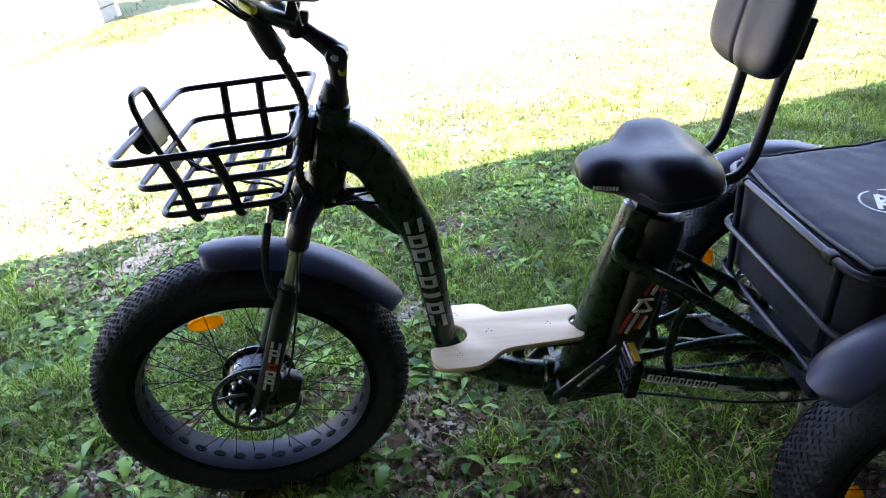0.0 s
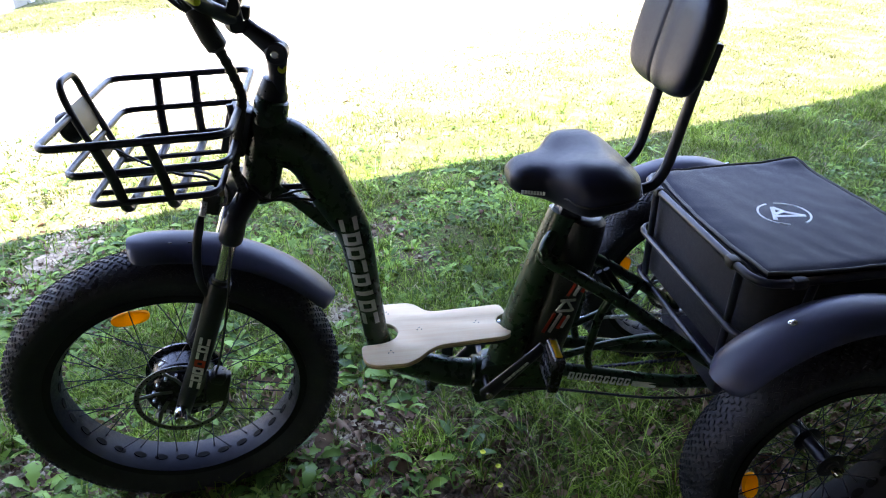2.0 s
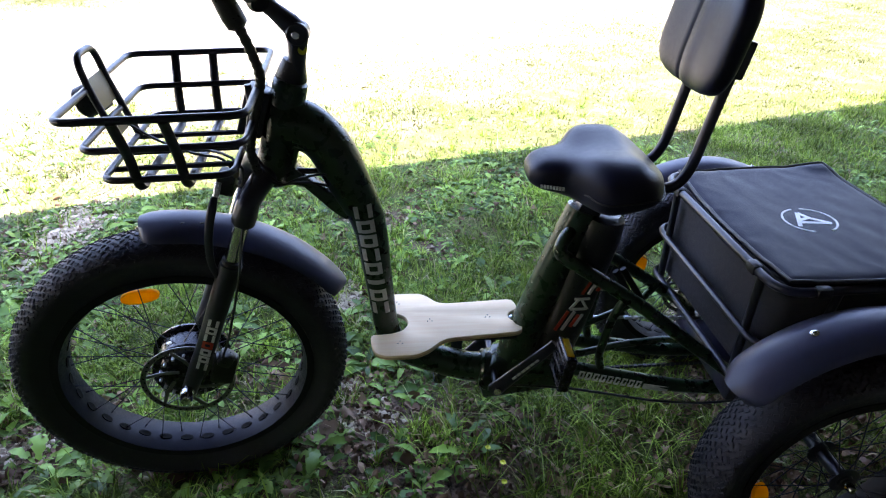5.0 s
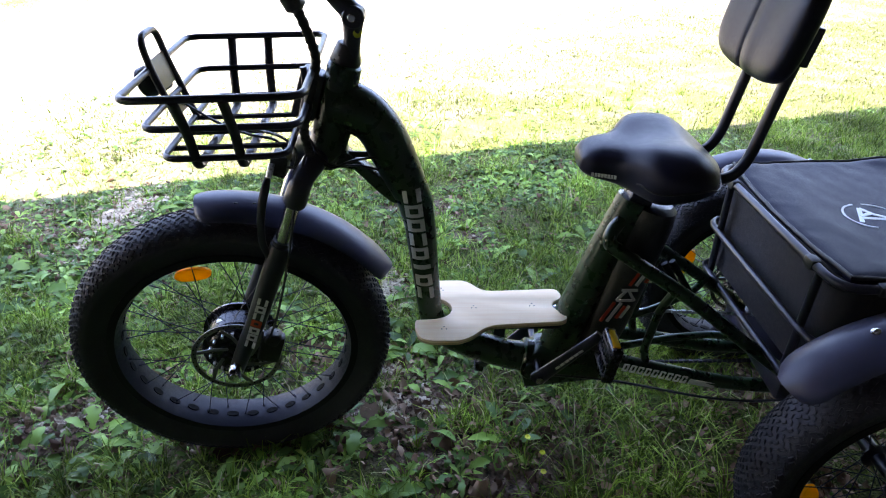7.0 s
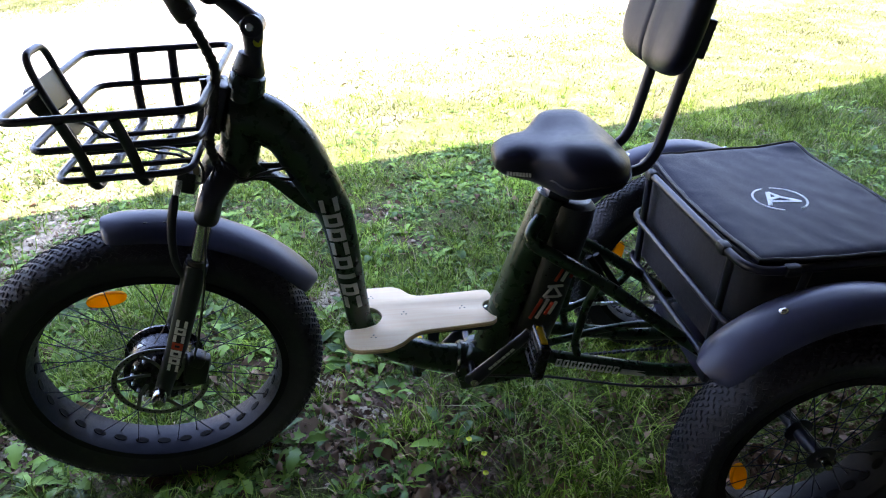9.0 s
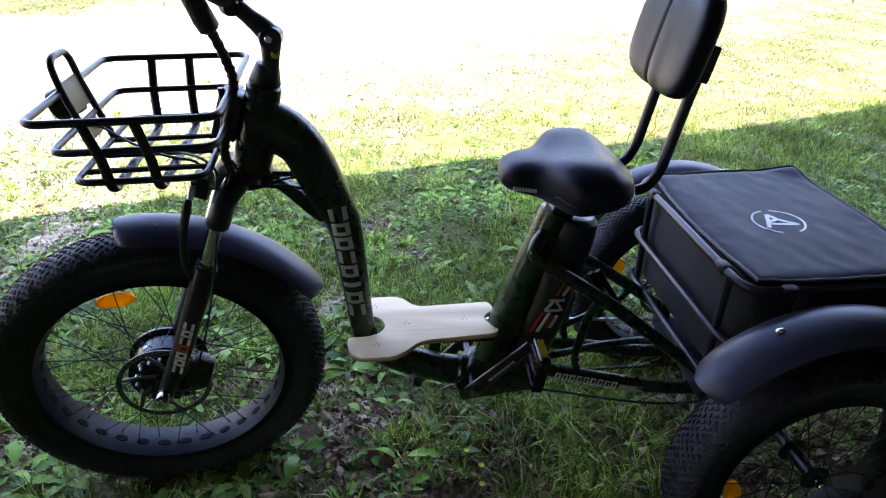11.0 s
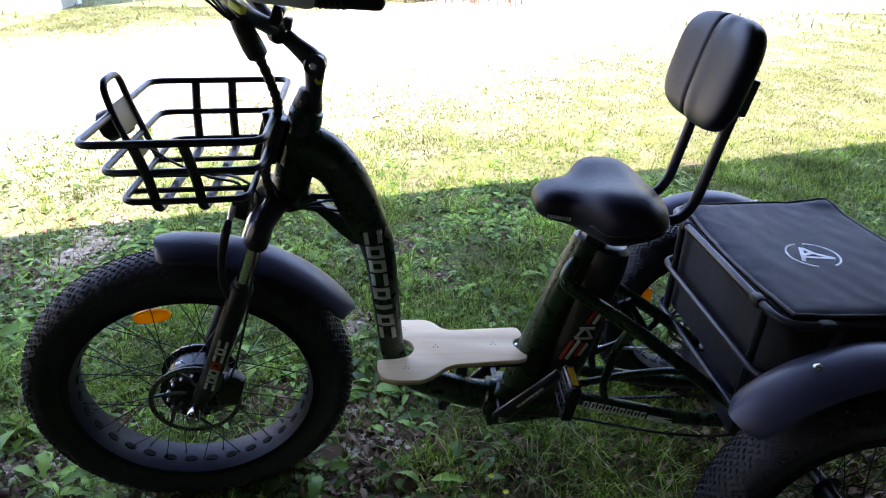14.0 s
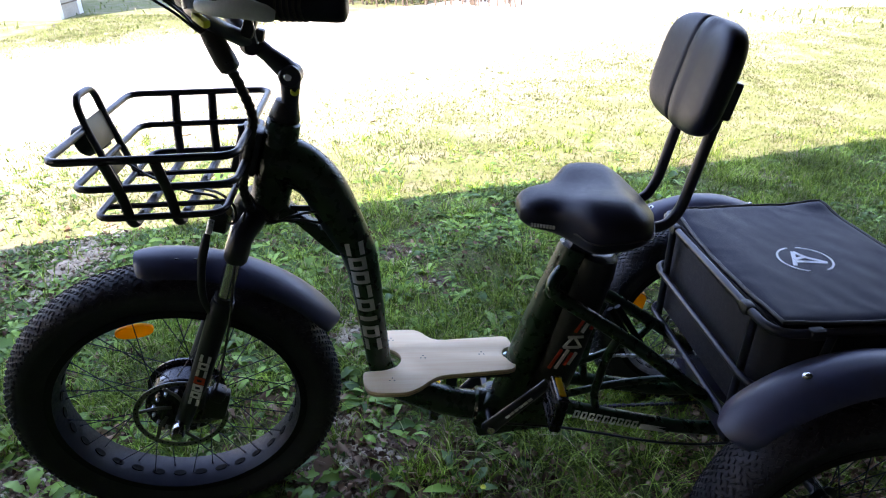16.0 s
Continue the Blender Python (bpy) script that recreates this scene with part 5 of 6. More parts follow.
# crank and pedal
def crank_arm(s):
    if s < 0:
        a, b = Vector((0.688, -0.088, 0.288)), Vector((0.808, -0.100, 0.420))
    else:
        a, b = Vector((0.688, 0.088, 0.288)), Vector((0.568, 0.100, 0.156))
    c = part("crank", tube([a.lerp(b, -0.09), a.lerp(b, -0.04), a.lerp(b, 0.1), a.lerp(b, 0.9), b], [0.013, 0.0205, 0.0185, 0.0135, 0.014], n=14, flat=0.45), BLACK, trike, "black alloy crank arm")
    if s < 0:
        for k in range(6):
            p = a.lerp(b, 0.3 + 0.075 * k)
            part("lettering_bar", block((0.0062, 0.001, 0.011), Matrix.Translation(p + Vector((0, -0.0086, 0))) @ Matrix.Rotation(radians(44), 4, "Y"), 0.0003), DECAL, c, "pale printed bar")
        part("crank_bolt", tube([a + Vector((0, -0.004, 0)), a + Vector((0, -0.0135, 0))], 0.009, n=12), CHROME, c)
    pm = Matrix.Translation(b + Vector((0.002, s * 0.060, -0.0045))) @ pose(0, 0, 0, 0, 99, 0)
    frame_bm = bmesh.new()
    for fx, fy, lx, ly in ((-0.038, 0, 0.012, 0.080), (0.036, 0, 0.012, 0.080), (0, -0.036, 0.08, 0.010), (0, 0.036, 0.08, 0.010), (0, 0, 0.08, 0.056)):
        block((lx, ly, 0.024), pm @ Matrix.Translation((fx, fy, 0)), 0.0049, frame_bm, seg=3)
    ped = part("pedal", frame_bm, GLOSS, trike, "black plastic platform pedal")
    for u in (-1, 1):
        part("pedal_reflector", block((0.006, 0.055, 0.014), pm @ Matrix.Translation((u * 0.044, 0, 0)), 0.002), AMBER, ped, "amber pedal reflector")
    for u in (-0.028, 0, 0.028):
        part("tread", block((0.006, 0.066, 0.0265), pm @ Matrix.Translation((u, 0, 0)), 0.002), PLASTIC, ped)
    return c


for s in (-1, 1):
    crank_arm(s)
part("collar", tube([(0.655, 0, 0.280), (0.660, 0, 0.279), (0.690, 0, 0.272), (0.695, 0, 0.271)], [0.036, 0.041, 0.041, 0.036], n=22), GREEN, frame_ob)
part("bottom_shell", tube([(0.676, -0.050, 0.266), (0.676, -0.047, 0.266), (0.676, 0.027, 0.266), (0.676, 0.030, 0.266)], [0.021, 0.024, 0.024, 0.021], n=20), GREEN, frame_ob)
part("bottom_axle", tube([(0.688, -0.084, 0.288), (0.688, 0.084, 0.288)], 0.008, n=14), BLACK, trike)
ring = lathe([(0.09, -0.002), (0.094, 0.0), (0.09, 0.002), (0.068, 0.002), (0.066, 0.0), (0.068, -0.002)], 60)
ring.transform(Matrix.Translation((0.688, 0.062, 0.288)))
part("chainring", ring, BLACK, trike, "black chainring")
for z0, z1, n in ((0.375, 0.360, 52), (0.194, 0.222, 52)):
    bm = bmesh.new()
    for k in range(n):
        u = k / (n - 1)
        p = Vector((0.70 + 0.60 * u, 0.062 - 0.02 * u, z0 + (z1 - z0) * u))
        block((0.0095, 0.004 + 0.003 * (k % 2), 0.007), Matrix.Translation(p), 0.0, bm)
    # upper run in bare alloy, lower run in plain black
    part("chain", bm, ALLOY if z0 > 0.3 else BLACK, trike, "grey steel roller chain" if z0 > 0.3 else "black lower run of the roller chain")["kind"] = "stuff"

# rear rack of black tube
RX0, RX1, RY, RZ = 1.168, 1.575, 0.255, 0.655
rack = part("rear_rack", tube([(RX0, -RY, RZ), (RX1, -RY, RZ), (RX1, RY, RZ), (RX0, RY, RZ)], 0.0085, n=12, closed=True, bend=0.055), BLACK, trike, "black tubular rear cargo rack")
ASKEW = Matrix.Translation((1.36, 0.004, 0)) @ Matrix.Rotation(radians(2.4), 4, "Z") @ Matrix.Translation((-1.36, 0, 0))
rack.matrix_basis = Matrix.Translation((-0.024, 0, -0.007)) @ ASKEW
for z, x0, y in ((0.520, RX0, 0.245), (0.406, RX0, 0.232)):
    part("rail", tube([(x0, -y, z), (RX1 - 0.01, -y, z), (RX1 - 0.01, y, z), (x0, y, z)], 0.0078, n=12, closed=True, bend=0.05), BLACK, rack)
for x, y in ((RX0 + 0.006, -0.185), (RX0 + 0.006, 0.185), (RX1 - 0.006, -0.185), (RX1 - 0.006, 0.185)):
    part("upright", tube([(x, y, RZ), (x, y * 0.98, 0.406)], 0.0085, n=10), BLACK, rack)
for x in (1.28, 1.47):
    for s in (-1, 1):
        part("upright", tube([(x, s * RY, RZ), (x, s * 0.24, 0.52), (x, s * 0.225, 0.406)], 0.0075, n=10, bend=0.03), BLACK, rack)
for x in (1.25, 1.38, 1.50):
    part("base_bar", tube([(x, -0.232, 0.401), (x, 0.232, 0.401)], 0.008, n=10), BLACK, rack)
for s in (-1, 1):
    part("leg", tube([(1.25, s * 0.15, 0.40), (1.338, s * 0.15, AZ + 0.01)], 0.012, n=10), BLACK, rack)

# cargo bag in the rack
def round_rect(x0, x1, y0, y1, r, n=6):
    out = []
    for cx, cy, a0 in ((x1 - r, y1 - r, 0), (x0 + r, y1 - r, 90), (x0 + r, y0 + r, 180), (x1 - r, y0 + r, 270)):
        for k in range(n + 1):
            a = radians(a0 + 90 * k / n)
            out.append((cx + r * math.cos(a), cy + r * math.sin(a)))
    return out


bag = empty("cargo_bag", "black canvas cargo bag with a zipped lid in the rear rack", "bag")
bag.matrix_basis = Matrix.Translation((-0.021, 0, 0.006)) @ ASKEW
bm = slab(round_rect(1.190, 1.558, -0.236, 0.236, 0.035), 0.413, 0.660, 0.004)
part("side_wall", bm, MESHCLOTH, bag, "dark cloth side wall")
def lid_height(x, y, edge):
    """Soft creases of the canvas, stronger towards the hem, with two corners pulled up."""
    z = 0.672 + 0.004 * (noise.noise((x * 7, y * 5, 1.3)) + 0.35 * noise.noise((x * 26 + y * 6, y * 12, 4.0))) * (1 - edge ** 6)
    ridge = 1 - abs(noise.noise((x * 15 + y * 9, y * 13 - x * 5, 7.7))) * 2.2
    z += 0.0026 * max(0.0, ridge - 0.35) * max(0.0, (edge - 0.45) / 0.55) ** 1.5
    z += 0.012 * math.exp(-(((x - 1.55) / 0.05) ** 2 + ((y - 0.235) / 0.05) ** 2)) + 0.006 * math.exp(-(((x - 1.20) / 0.05) ** 2 + ((y - 0.235) / 0.05) ** 2))
    z -= 0.006 * math.exp(-((x - 1.196) / 0.03) ** 2) * math.exp(-((y + 0.02) / 0.14) ** 2)
    return z


lid = bmesh.new()
N = 56
grid = [[None] * (N + 1) for _ in range(N + 1)]
for i in range(N + 1):
    for j in range(N + 1):
        u, v = i / N * 2 - 1, j / N * 2 - 1
        # squircle map keeps the corners round
        fx = u * math.sqrt(1 - 0.10 * v * v)
        fy = v * math.sqrt(1 - 0.10 * u * u)
        x, y = 1.376 + 0.192 * fx, 0.248 * fy
        edge_ = max(abs(u), abs(v))
        z = lid_height(x, y, edge_) - 0.006 * max(0.0, (edge_ - 0.9) / 0.1) ** 2
        grid[i][j] = lid.verts.new((x, y, z))
for i in range(N):
    for j in range(N):
        lid.faces.new((grid[i][j], grid[i + 1][j], grid[i + 1][j + 1], grid[i][j + 1]))
border = [grid[i][0] for i in range(N)] + [grid[N][j] for j in range(N)] + [grid[N - i][N] for i in range(N)] + [grid[0][N - j] for j in range(N)]
low = [lid.verts.new((1.376 + (v.co.x - 1.376) * 0.985, v.co.y * 0.985, 0.645)) for v in border]
for k in range(len(border)):
    q = (k + 1) % len(border)
    lid.faces.new((border[k], low[k], low[q], border[q]))
piping_path = [tuple(v.co + Vector((0, 0, 0.001))) for v in border]
bmesh.ops.recalc_face_normals(lid, faces=lid.faces)
lid_ob = part("lid", lid, FABRIC, bag, "black canvas lid with soft creases", sharp=55)
part("piping", tube(piping_path, 0.0042, n=8, closed=True), PIPING, lid_ob)
part("lower_piping", tube([(1.376 + (p[0] - 1.376) * 0.992, p[1] * 0.992, 0.652) for p in piping_path], 0.0034, n=6, closed=True), PIPING, lid_ob)
for x, y, r in ((RX0 - 0.001, -0.165, 90), (1.245, -RY - 0.001, 0), (1.50, -RY - 0.001, 0), (RX0 - 0.001, 0.165, 90)):
    part("strap", block((0.030, 0.0215, 0.0225), pose(x, y, 0.655, 0, 0, r), 0.006), PIPING, bag, "black webbing strap round the rail")
# printed ring and plain mark
LC, LR = Vector((1.361, -0.026, 0.6750)), 0.054
mark = bmesh.new()
def flat_bar(p, q, w):
    p, q = Vector((*p, 0)), Vector((*q, 0))
    d = (q - p).normalized()
    s_ = Vector((-d.y, d.x, 0)) * w / 2
    mark.faces.new([mark.verts.new(LC + v) for v in (p - s_, q - s_, q + s_, p + s_)])
for a0, a1 in ((100, 250), (-70, 80)):
    for k in range(24):
        u0, u1 = radians(a0 + (a1 - a0) * k / 24), radians(a0 + (a1 - a0) * (k + 1) / 24)
        mark.faces.new([mark.verts.new(LC + Vector((r * math.cos(a), r * math.sin(a), 0))) for r, a in ((LR - 0.0042, u0), (LR, u0), (LR, u1), (LR - 0.0042, u1))])
for p, q, w in (((-0.034, -0.024), (-0.006, 0.034), 0.0085), ((-0.006, 0.034), (0.006, 0.006), 0.0085), ((0.006, 0.010), (-0.022, 0.0), 0.0085), ((-0.024, -0.008), (0.036, -0.020), 0.0085), ((0.006, 0.006), (0.036, -0.020), 0.0085)):
    flat_bar(p, q, w)
for v in mark.verts:
    v.co.z = lid_height(v.co.x, v.co.y, max(abs(v.co.x - 1.376) / 0.192, abs(v.co.y) / 0.248)) - 0.0002
r = bmesh.ops.extrude_face_region(mark, geom=mark.faces[:])
for v in r["geom"]:
    if isinstance(v, bmesh.types.BMVert):
        v.co.z += 0.0012
part("printed_mark", mark, WHITE, lid_ob, "white printed ring with a plain mark")


# ---- grass, weeds, stones, fallen leaves ----
def blades(name, n, box, hgt, wid, seed, material, label, keep, kmin=0.0, lean=0.55, clump=None):
    """n bent blades of grass, thick where `keep` (x, y -> 0..1) is high."""
    rng = np.random.default_rng(seed)
    m = int(n * 2.6)
    x, y = rng.uniform(box[0], box[1], m), rng.uniform(box[2], box[3], m)
    ok = rng.random(m) < np.clip(keep(x, y), kmin, 1)
    x, y = x[ok][:n], y[ok][:n]
    b = rng.uniform(0, 2 * np.pi, len(x))
    if clump:
        x, y = x[:n // clump[0]].repeat(clump[0]), y[:n // clump[0]].repeat(clump[0])
        away, b = clump[1] * np.abs(rng.normal(0, 1, len(x))) * (0.5 + rng.random(len(x) // clump[0]).repeat(clump[0])), rng.uniform(0, 2 * np.pi, len(x))
        x, y = x + away * np.cos(b), y + away * np.sin(b)
        b = b + rng.normal(0, 0.5, len(x))
    n = len(x)
    z = ground_height(x, y) * np.exp(-((x - 0.6) ** 2 + (y - 1.5) ** 2) / 40.0) - 0.004
    h = hgt[0] + (hgt[1] - hgt[0]) * rng.random(n) ** 1.8
    w = wid * (0.6 + 0.8 * rng.random(n))
    a = rng.uniform(0, 2 * np.pi, n)
    l = h * lean * (0.3 + 1.2 * rng.random(n))
    sx, sy = np.cos(a) * w / 2, np.sin(a) * w / 2
    lx, ly = np.cos(b) * l, np.sin(b) * l
    base = np.stack([x, y, z], 1)
    s = np.stack([sx, sy, 0 * sx], 1)
    mid = base + np.stack([lx * 0.3, ly * 0.3, h * 0.6], 1)
    tip = base + np.stack([lx, ly, h * (1 - 0.25 * (l / h))], 1)
    v = np.stack([base - s, base + s, mid + s * 0.8, mid - s * 0.8, tip], 1).reshape(-1, 3)
    me = bpy.data.meshes.new(name)
    me.vertices.add(5 * n)
    me.vertices.foreach_set("co", v.ravel())
    o = (np.arange(n) * 5)[:, None]
    quad, tri = o + np.array([0, 1, 2, 3]), o + np.array([3, 2, 4])
    loops = np.concatenate([quad, tri], 1).ravel()
    me.loops.add(7 * n)
    me.loops.foreach_set("vertex_index", loops.astype(np.int32))
    me.polygons.add(2 * n)
    starts = (np.arange(n) * 7)[:, None] + np.array([0, 4])
    me.polygons.foreach_set("loop_start", starts.ravel().astype(np.int32))
    me.polygons.foreach_set("loop_total", np.tile([4, 3], n).astype(np.int32))
    me.update(calc_edges=True)
    ob = link_mesh(name, me, material)
    tagged(ob, label, "grass", kind="stuff")
    return ob


def inside_drive(x, y):
    lo = np.interp(x, [p[0] for p in DRIVE_LOW], [p[1] for p in DRIVE_LOW])
    top = sorted(DRIVE_TOP)
    hi = np.interp(x, [p[0] for p in top], [p[1] for p in top])
    return np.clip(np.minimum(y - lo, hi - y) / 2.6 + 0.62, 0, 1)


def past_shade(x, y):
    """0 in the cast shade, 1 well out in the sun."""
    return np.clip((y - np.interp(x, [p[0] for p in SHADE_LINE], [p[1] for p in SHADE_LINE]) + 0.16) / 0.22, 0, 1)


def turf(x, y):
    k = 0.35 + 0.9 * (plane_noise(x, y, 1.7, 21) - 0.2) * (0.5 + plane_noise(x, y, 6.0, 22))
    return k * (1 - 0.9 * bare(x, y)) * (1 - 0.97 * inside_drive(x, y)) * np.where((x < 1.1) & (y > 0.1), 0.8, 1.0) * (1 - 0.6 * np.where((y < 0.12) & (x > 0.45), 1.0, 0.0)) * np.where(y < -0.02, 0.7, 1.0) * (1 - 0.93 * past_shade(x, y))


def mown(x, y):
    return np.clip(0.25 + 1.6 * (plane_noise(x, y, 2.6, 23) * 0.6 + plane_noise(x, y, 6.5, 25) * 0.4 - 0.28), 0.12, 1) * (1 - 0.97 * inside_drive(x, y)) * np.clip((y - 0.12 * x - 1.5 + 1.1 * plane_noise(x, y, 1.6, 24)) / 1.0, 0, 1)


def tufted(x, y):
    """Where the grass grows long and thick."""
    k = np.clip(2.4 * (0.55 * plane_noise(x, y, 2.1, 27) + 0.45 * plane_noise(x, y, 5.2, 28) - 0.36), 0.03, 1)
    k = np.maximum(k * np.clip(1.25 - 1.2 * bare(x, y), 0.04, 1) * np.where((x > 0.45) & (y < 0.30), 0.55, 1.0), 0.9 * np.exp(-((x - 0.57) / 0.10) ** 2 - ((y - 0.02) / 0.07) ** 2))
    return k * (1 - 0.97 * inside_drive(x, y)) * (1 - 0.95 * past_shade(x, y))


# shade-toned blades up to the shadow edge, sun-toned ones beyond it
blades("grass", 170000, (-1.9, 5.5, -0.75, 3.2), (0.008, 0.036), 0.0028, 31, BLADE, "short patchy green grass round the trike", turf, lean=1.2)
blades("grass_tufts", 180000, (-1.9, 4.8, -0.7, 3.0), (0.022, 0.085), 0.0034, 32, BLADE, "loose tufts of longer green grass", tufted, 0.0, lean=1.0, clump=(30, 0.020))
blades("tall_grass", 5000, (-1.9, 4.5, -0.6, 2.8), (0.05, 0.13), 0.0042, 33, BLADE, "longer tufts of grass", lambda x, y: np.clip(3 * (plane_noise(x, y, 3.0, 40) - 0.62), 0, 1) * np.where(y < 0.1, 0.25, 1.0), lean=1.0)
blades("lying_grass", 520, (0.80, 1.35, -0.15, 0.38), (0.06, 0.16), 0.0024, 34, BLADE, "long pale grass bent over by the rear wheel", lambda x, y: plane_noise(x, y, 5.0, 44) ** 2, lean=2.2)
blades("straw", 7000, (-1.6, 3.6, -0.6, 2.4), (0.008, 0.034), 0.0020, 38, STRAW, "dry straw and thatch lying in the turf", lambda x, y: (0.15 + 0.85 * plane_noise(x, y, 3.4, 45) ** 2) * (1 - 0.9 * past_shade(x, y)) * np.where((x > 0.5) & (y < 0.3), 0.6, 0.5), 0.0, lean=2.6)
blades("outer_grass", 130000, (-6.0, 8.0, -3.4, 4.5), (0.02, 0.075), 0.009, 37, BLADE, "rough grass away from the trike", lambda x, y: 0.8 * turf(x, y) * (1 - ((x > -1.7) & (x < 5.2) & (y > -0.65))))
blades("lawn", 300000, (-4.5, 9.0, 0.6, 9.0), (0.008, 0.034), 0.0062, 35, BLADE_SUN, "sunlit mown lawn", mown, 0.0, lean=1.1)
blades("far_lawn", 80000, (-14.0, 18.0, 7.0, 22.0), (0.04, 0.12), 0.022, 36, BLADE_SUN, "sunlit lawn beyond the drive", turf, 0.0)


def leaves(name, plants, box, seed, material, label, keep, size, count, flatness, category="weeds", dead=False, lobed=False, at=None):
    """Rosettes of broad leaves, or single fallen leaves; `at`: one plant at that place."""
    rng = np.random.default_rng(seed)
    m = plants * 5
    x, y = rng.uniform(box[0], box[1], m), rng.uniform(box[2], box[3], m)
    ok = rng.random(m) < np.clip(keep(x, y), 0, 1)
    x, y = ([at[0]], [at[1]]) if at else (x[ok][:plants], y[ok][:plants])
    verts, faces = [], []
    prof = ((0.0, 0.10), (0.22, 0.36), (0.5, 0.5), (0.78, 0.36), (1.0, 0.04))
    if lobed:
        prof = ((0.0, 0.12), (0.18, 0.40), (0.34, 0.30), (0.55, 0.50), (0.72, 0.30), (0.86, 0.26), (1.0, 0.05)) if dead else ((0.0, 0.07), (0.16, 0.22), (0.25, 0.17), (0.40, 0.44), (0.50, 0.33), (0.64, 0.50), (0.76, 0.36), (0.88, 0.30), (1.0, 0.03))
    for cx, cy in zip(x, y):
        cz = float(ground_height(np.array([cx]), np.array([cy]))[0]) - 0.002
        grow = rng.uniform(0.6, 1.25)
        a0 = rng.uniform(0, 6.28)
        n = int(rng.integers(count[0], count[1] + 1))
        for k in range(n):
            a = a0 + 6.28 * k / n + rng.uniform(-0.4, 0.4)
            L = rng.uniform(*size) * grow
            W = L * (rng.uniform(0.45, 0.8) if dead else rng.uniform(0.20, 0.40))
            rise = rng.uniform(*flatness)
            ca, sa = math.cos(a), math.sin(a)
            o = len(verts)
            z_add = rng.uniform(0.004, 0.02) if dead else 0.0
            tilt = rng.uniform(-1.1, 1.1) if dead else rng.uniform(-0.5, 0.5)
            for u, w in prof:
                r = L * u * (1.0 if dead else 0.95)
                zc = cz + z_add + L * rise * (math.sin(min(u, 1.0) * 2.3) if not dead else 0.4 * math.sin(u * 5.5 + a))
                hw = W * w
                for sgn in (-1, 0, 1):
                    fold = 0.25 * hw if sgn else 0.0
                    verts.append((cx + ca * r - sa * hw * sgn, cy + sa * r + ca * hw * sgn, zc + fold + tilt * hw * sgn))
            for i in range(len(prof) - 1):
                for j in (0, 1):
                    faces.append((o + 3 * i + j, o + 3 * i + j + 1, o + 3 * i + j + 4, o + 3 * i + j + 3))
    if at and not dead:
        plant = empty(name, label, category, group="broad-leaved weeds")
        m = 3 * len(prof)
        for k in range(n):
            raw("leaf", verts[k * m:(k + 1) * m], faces[:2 * len(prof) - 2], material, plant, smooth=True)
        return
    ob = raw(name, verts, faces, material, smooth=True)
    if at:
        tagged(ob, label, category, group="fallen leaves")
    else:
        tagged(ob, label, category, kind="stuff")


def shaded_soil(x, y):
    """Worn, litter-strewn soil along the camera's side."""
    return 1 / (1 + np.exp((y - 0.14 - 0.25 * (plane_noise(x, y, 2.5, 91) - 0.5)) / 0.06)) * np.clip((x - 0.35) / 0.3, 0, 1)


def weedy(x, y):
    return np.clip(1.6 * (plane_noise(x, y, 2.2, 51) - 0.32), 0, 1) * (1 - 0.92 * bare(x, y)) * (1 - inside_drive(x, y)) * np.where((x > 1.0) & (y < 1.0), 0.35, 1.0) * np.where(x > 1.3, 0.3, 1.0) * (1 - 0.8 * shaded_soil(x, y)) * (1 - 0.96 * past_shade(x, y))


leaves("weeds", 520, (-1.8, 2.6, -0.6, 2.6), 61, WEED, "low broad-leaved weeds among the grass", weedy, (0.045, 0.100), (5, 9), (0.06, 0.36), lobed=True)
leaves("leafy_turf", 9500, (-1.9, 4.6, -0.7, 2.9), 65, WEED, "small ovate leaves all through the turf", lambda x, y: np.clip(0.36 + 2.2 * (0.6 * plane_noise(x, y, 1.9, 72) + 0.4 * plane_noise(x, y, 5.0, 73) - 0.40), 0, 1) * np.where(y > 0.3, 1.0, 0.30) * (1 - 0.9 * bare(x, y)) * np.where(x > 1.3, 0.22, 1.0) * (1 - 0.88 * shaded_soil(x, y)) * (1 - 0.95 * past_shade(x, y)), (0.018, 0.060), (3, 6), (0.05, 0.34))
leaves("clover", 5000, (-1.8, 4.4, -0.6, 2.9), 62, WEED, "small round-leaved clover among the grass", lambda x, y: plane_noise(x, y, 2.9, 71) * (1 - 0.8 * past_shade(x, y)) * (1 - 0.9 * bare(x, y)) * (1 - 0.6 * shaded_soil(x, y)), (0.010, 0.024), (3, 5), (0.3, 0.9))
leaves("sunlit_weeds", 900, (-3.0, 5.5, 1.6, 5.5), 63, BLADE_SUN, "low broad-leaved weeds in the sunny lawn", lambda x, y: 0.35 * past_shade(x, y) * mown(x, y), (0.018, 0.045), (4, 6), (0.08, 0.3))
leaves("leaf_litter", 9000, (-1.5, 2.2, -0.6, 1.8), 66, DEAD, "small brown bits of leaf litter on the soil", lambda x, y: (0.16 + 0.84 * bare(x, y) * np.where(y > 0.5, 0.3, 1.0) + 0.6 * shaded_soil(x, y)) * (1 - 0.9 * past_shade(x, y)), (0.010, 0.030), (1, 1), (0.05, 0.9), "leaves", True, True)
leaves("fallen_leaves", 800, (-1.4, 2.2, -0.5, 1.8), 64, DEAD, "dry brown fallen leaves on the soil", lambda x, y: np.where(y > 0.4, 0.03, 0.12) + 0.7 * bare(x, y) * np.where(y > 0.4, 0.06, 1.0) * (1 - past_shade(x, y)) + 0.45 * shaded_soil(x, y), (0.025, 0.058), (1, 1), (0.05, 0.9), "leaves", True, True)


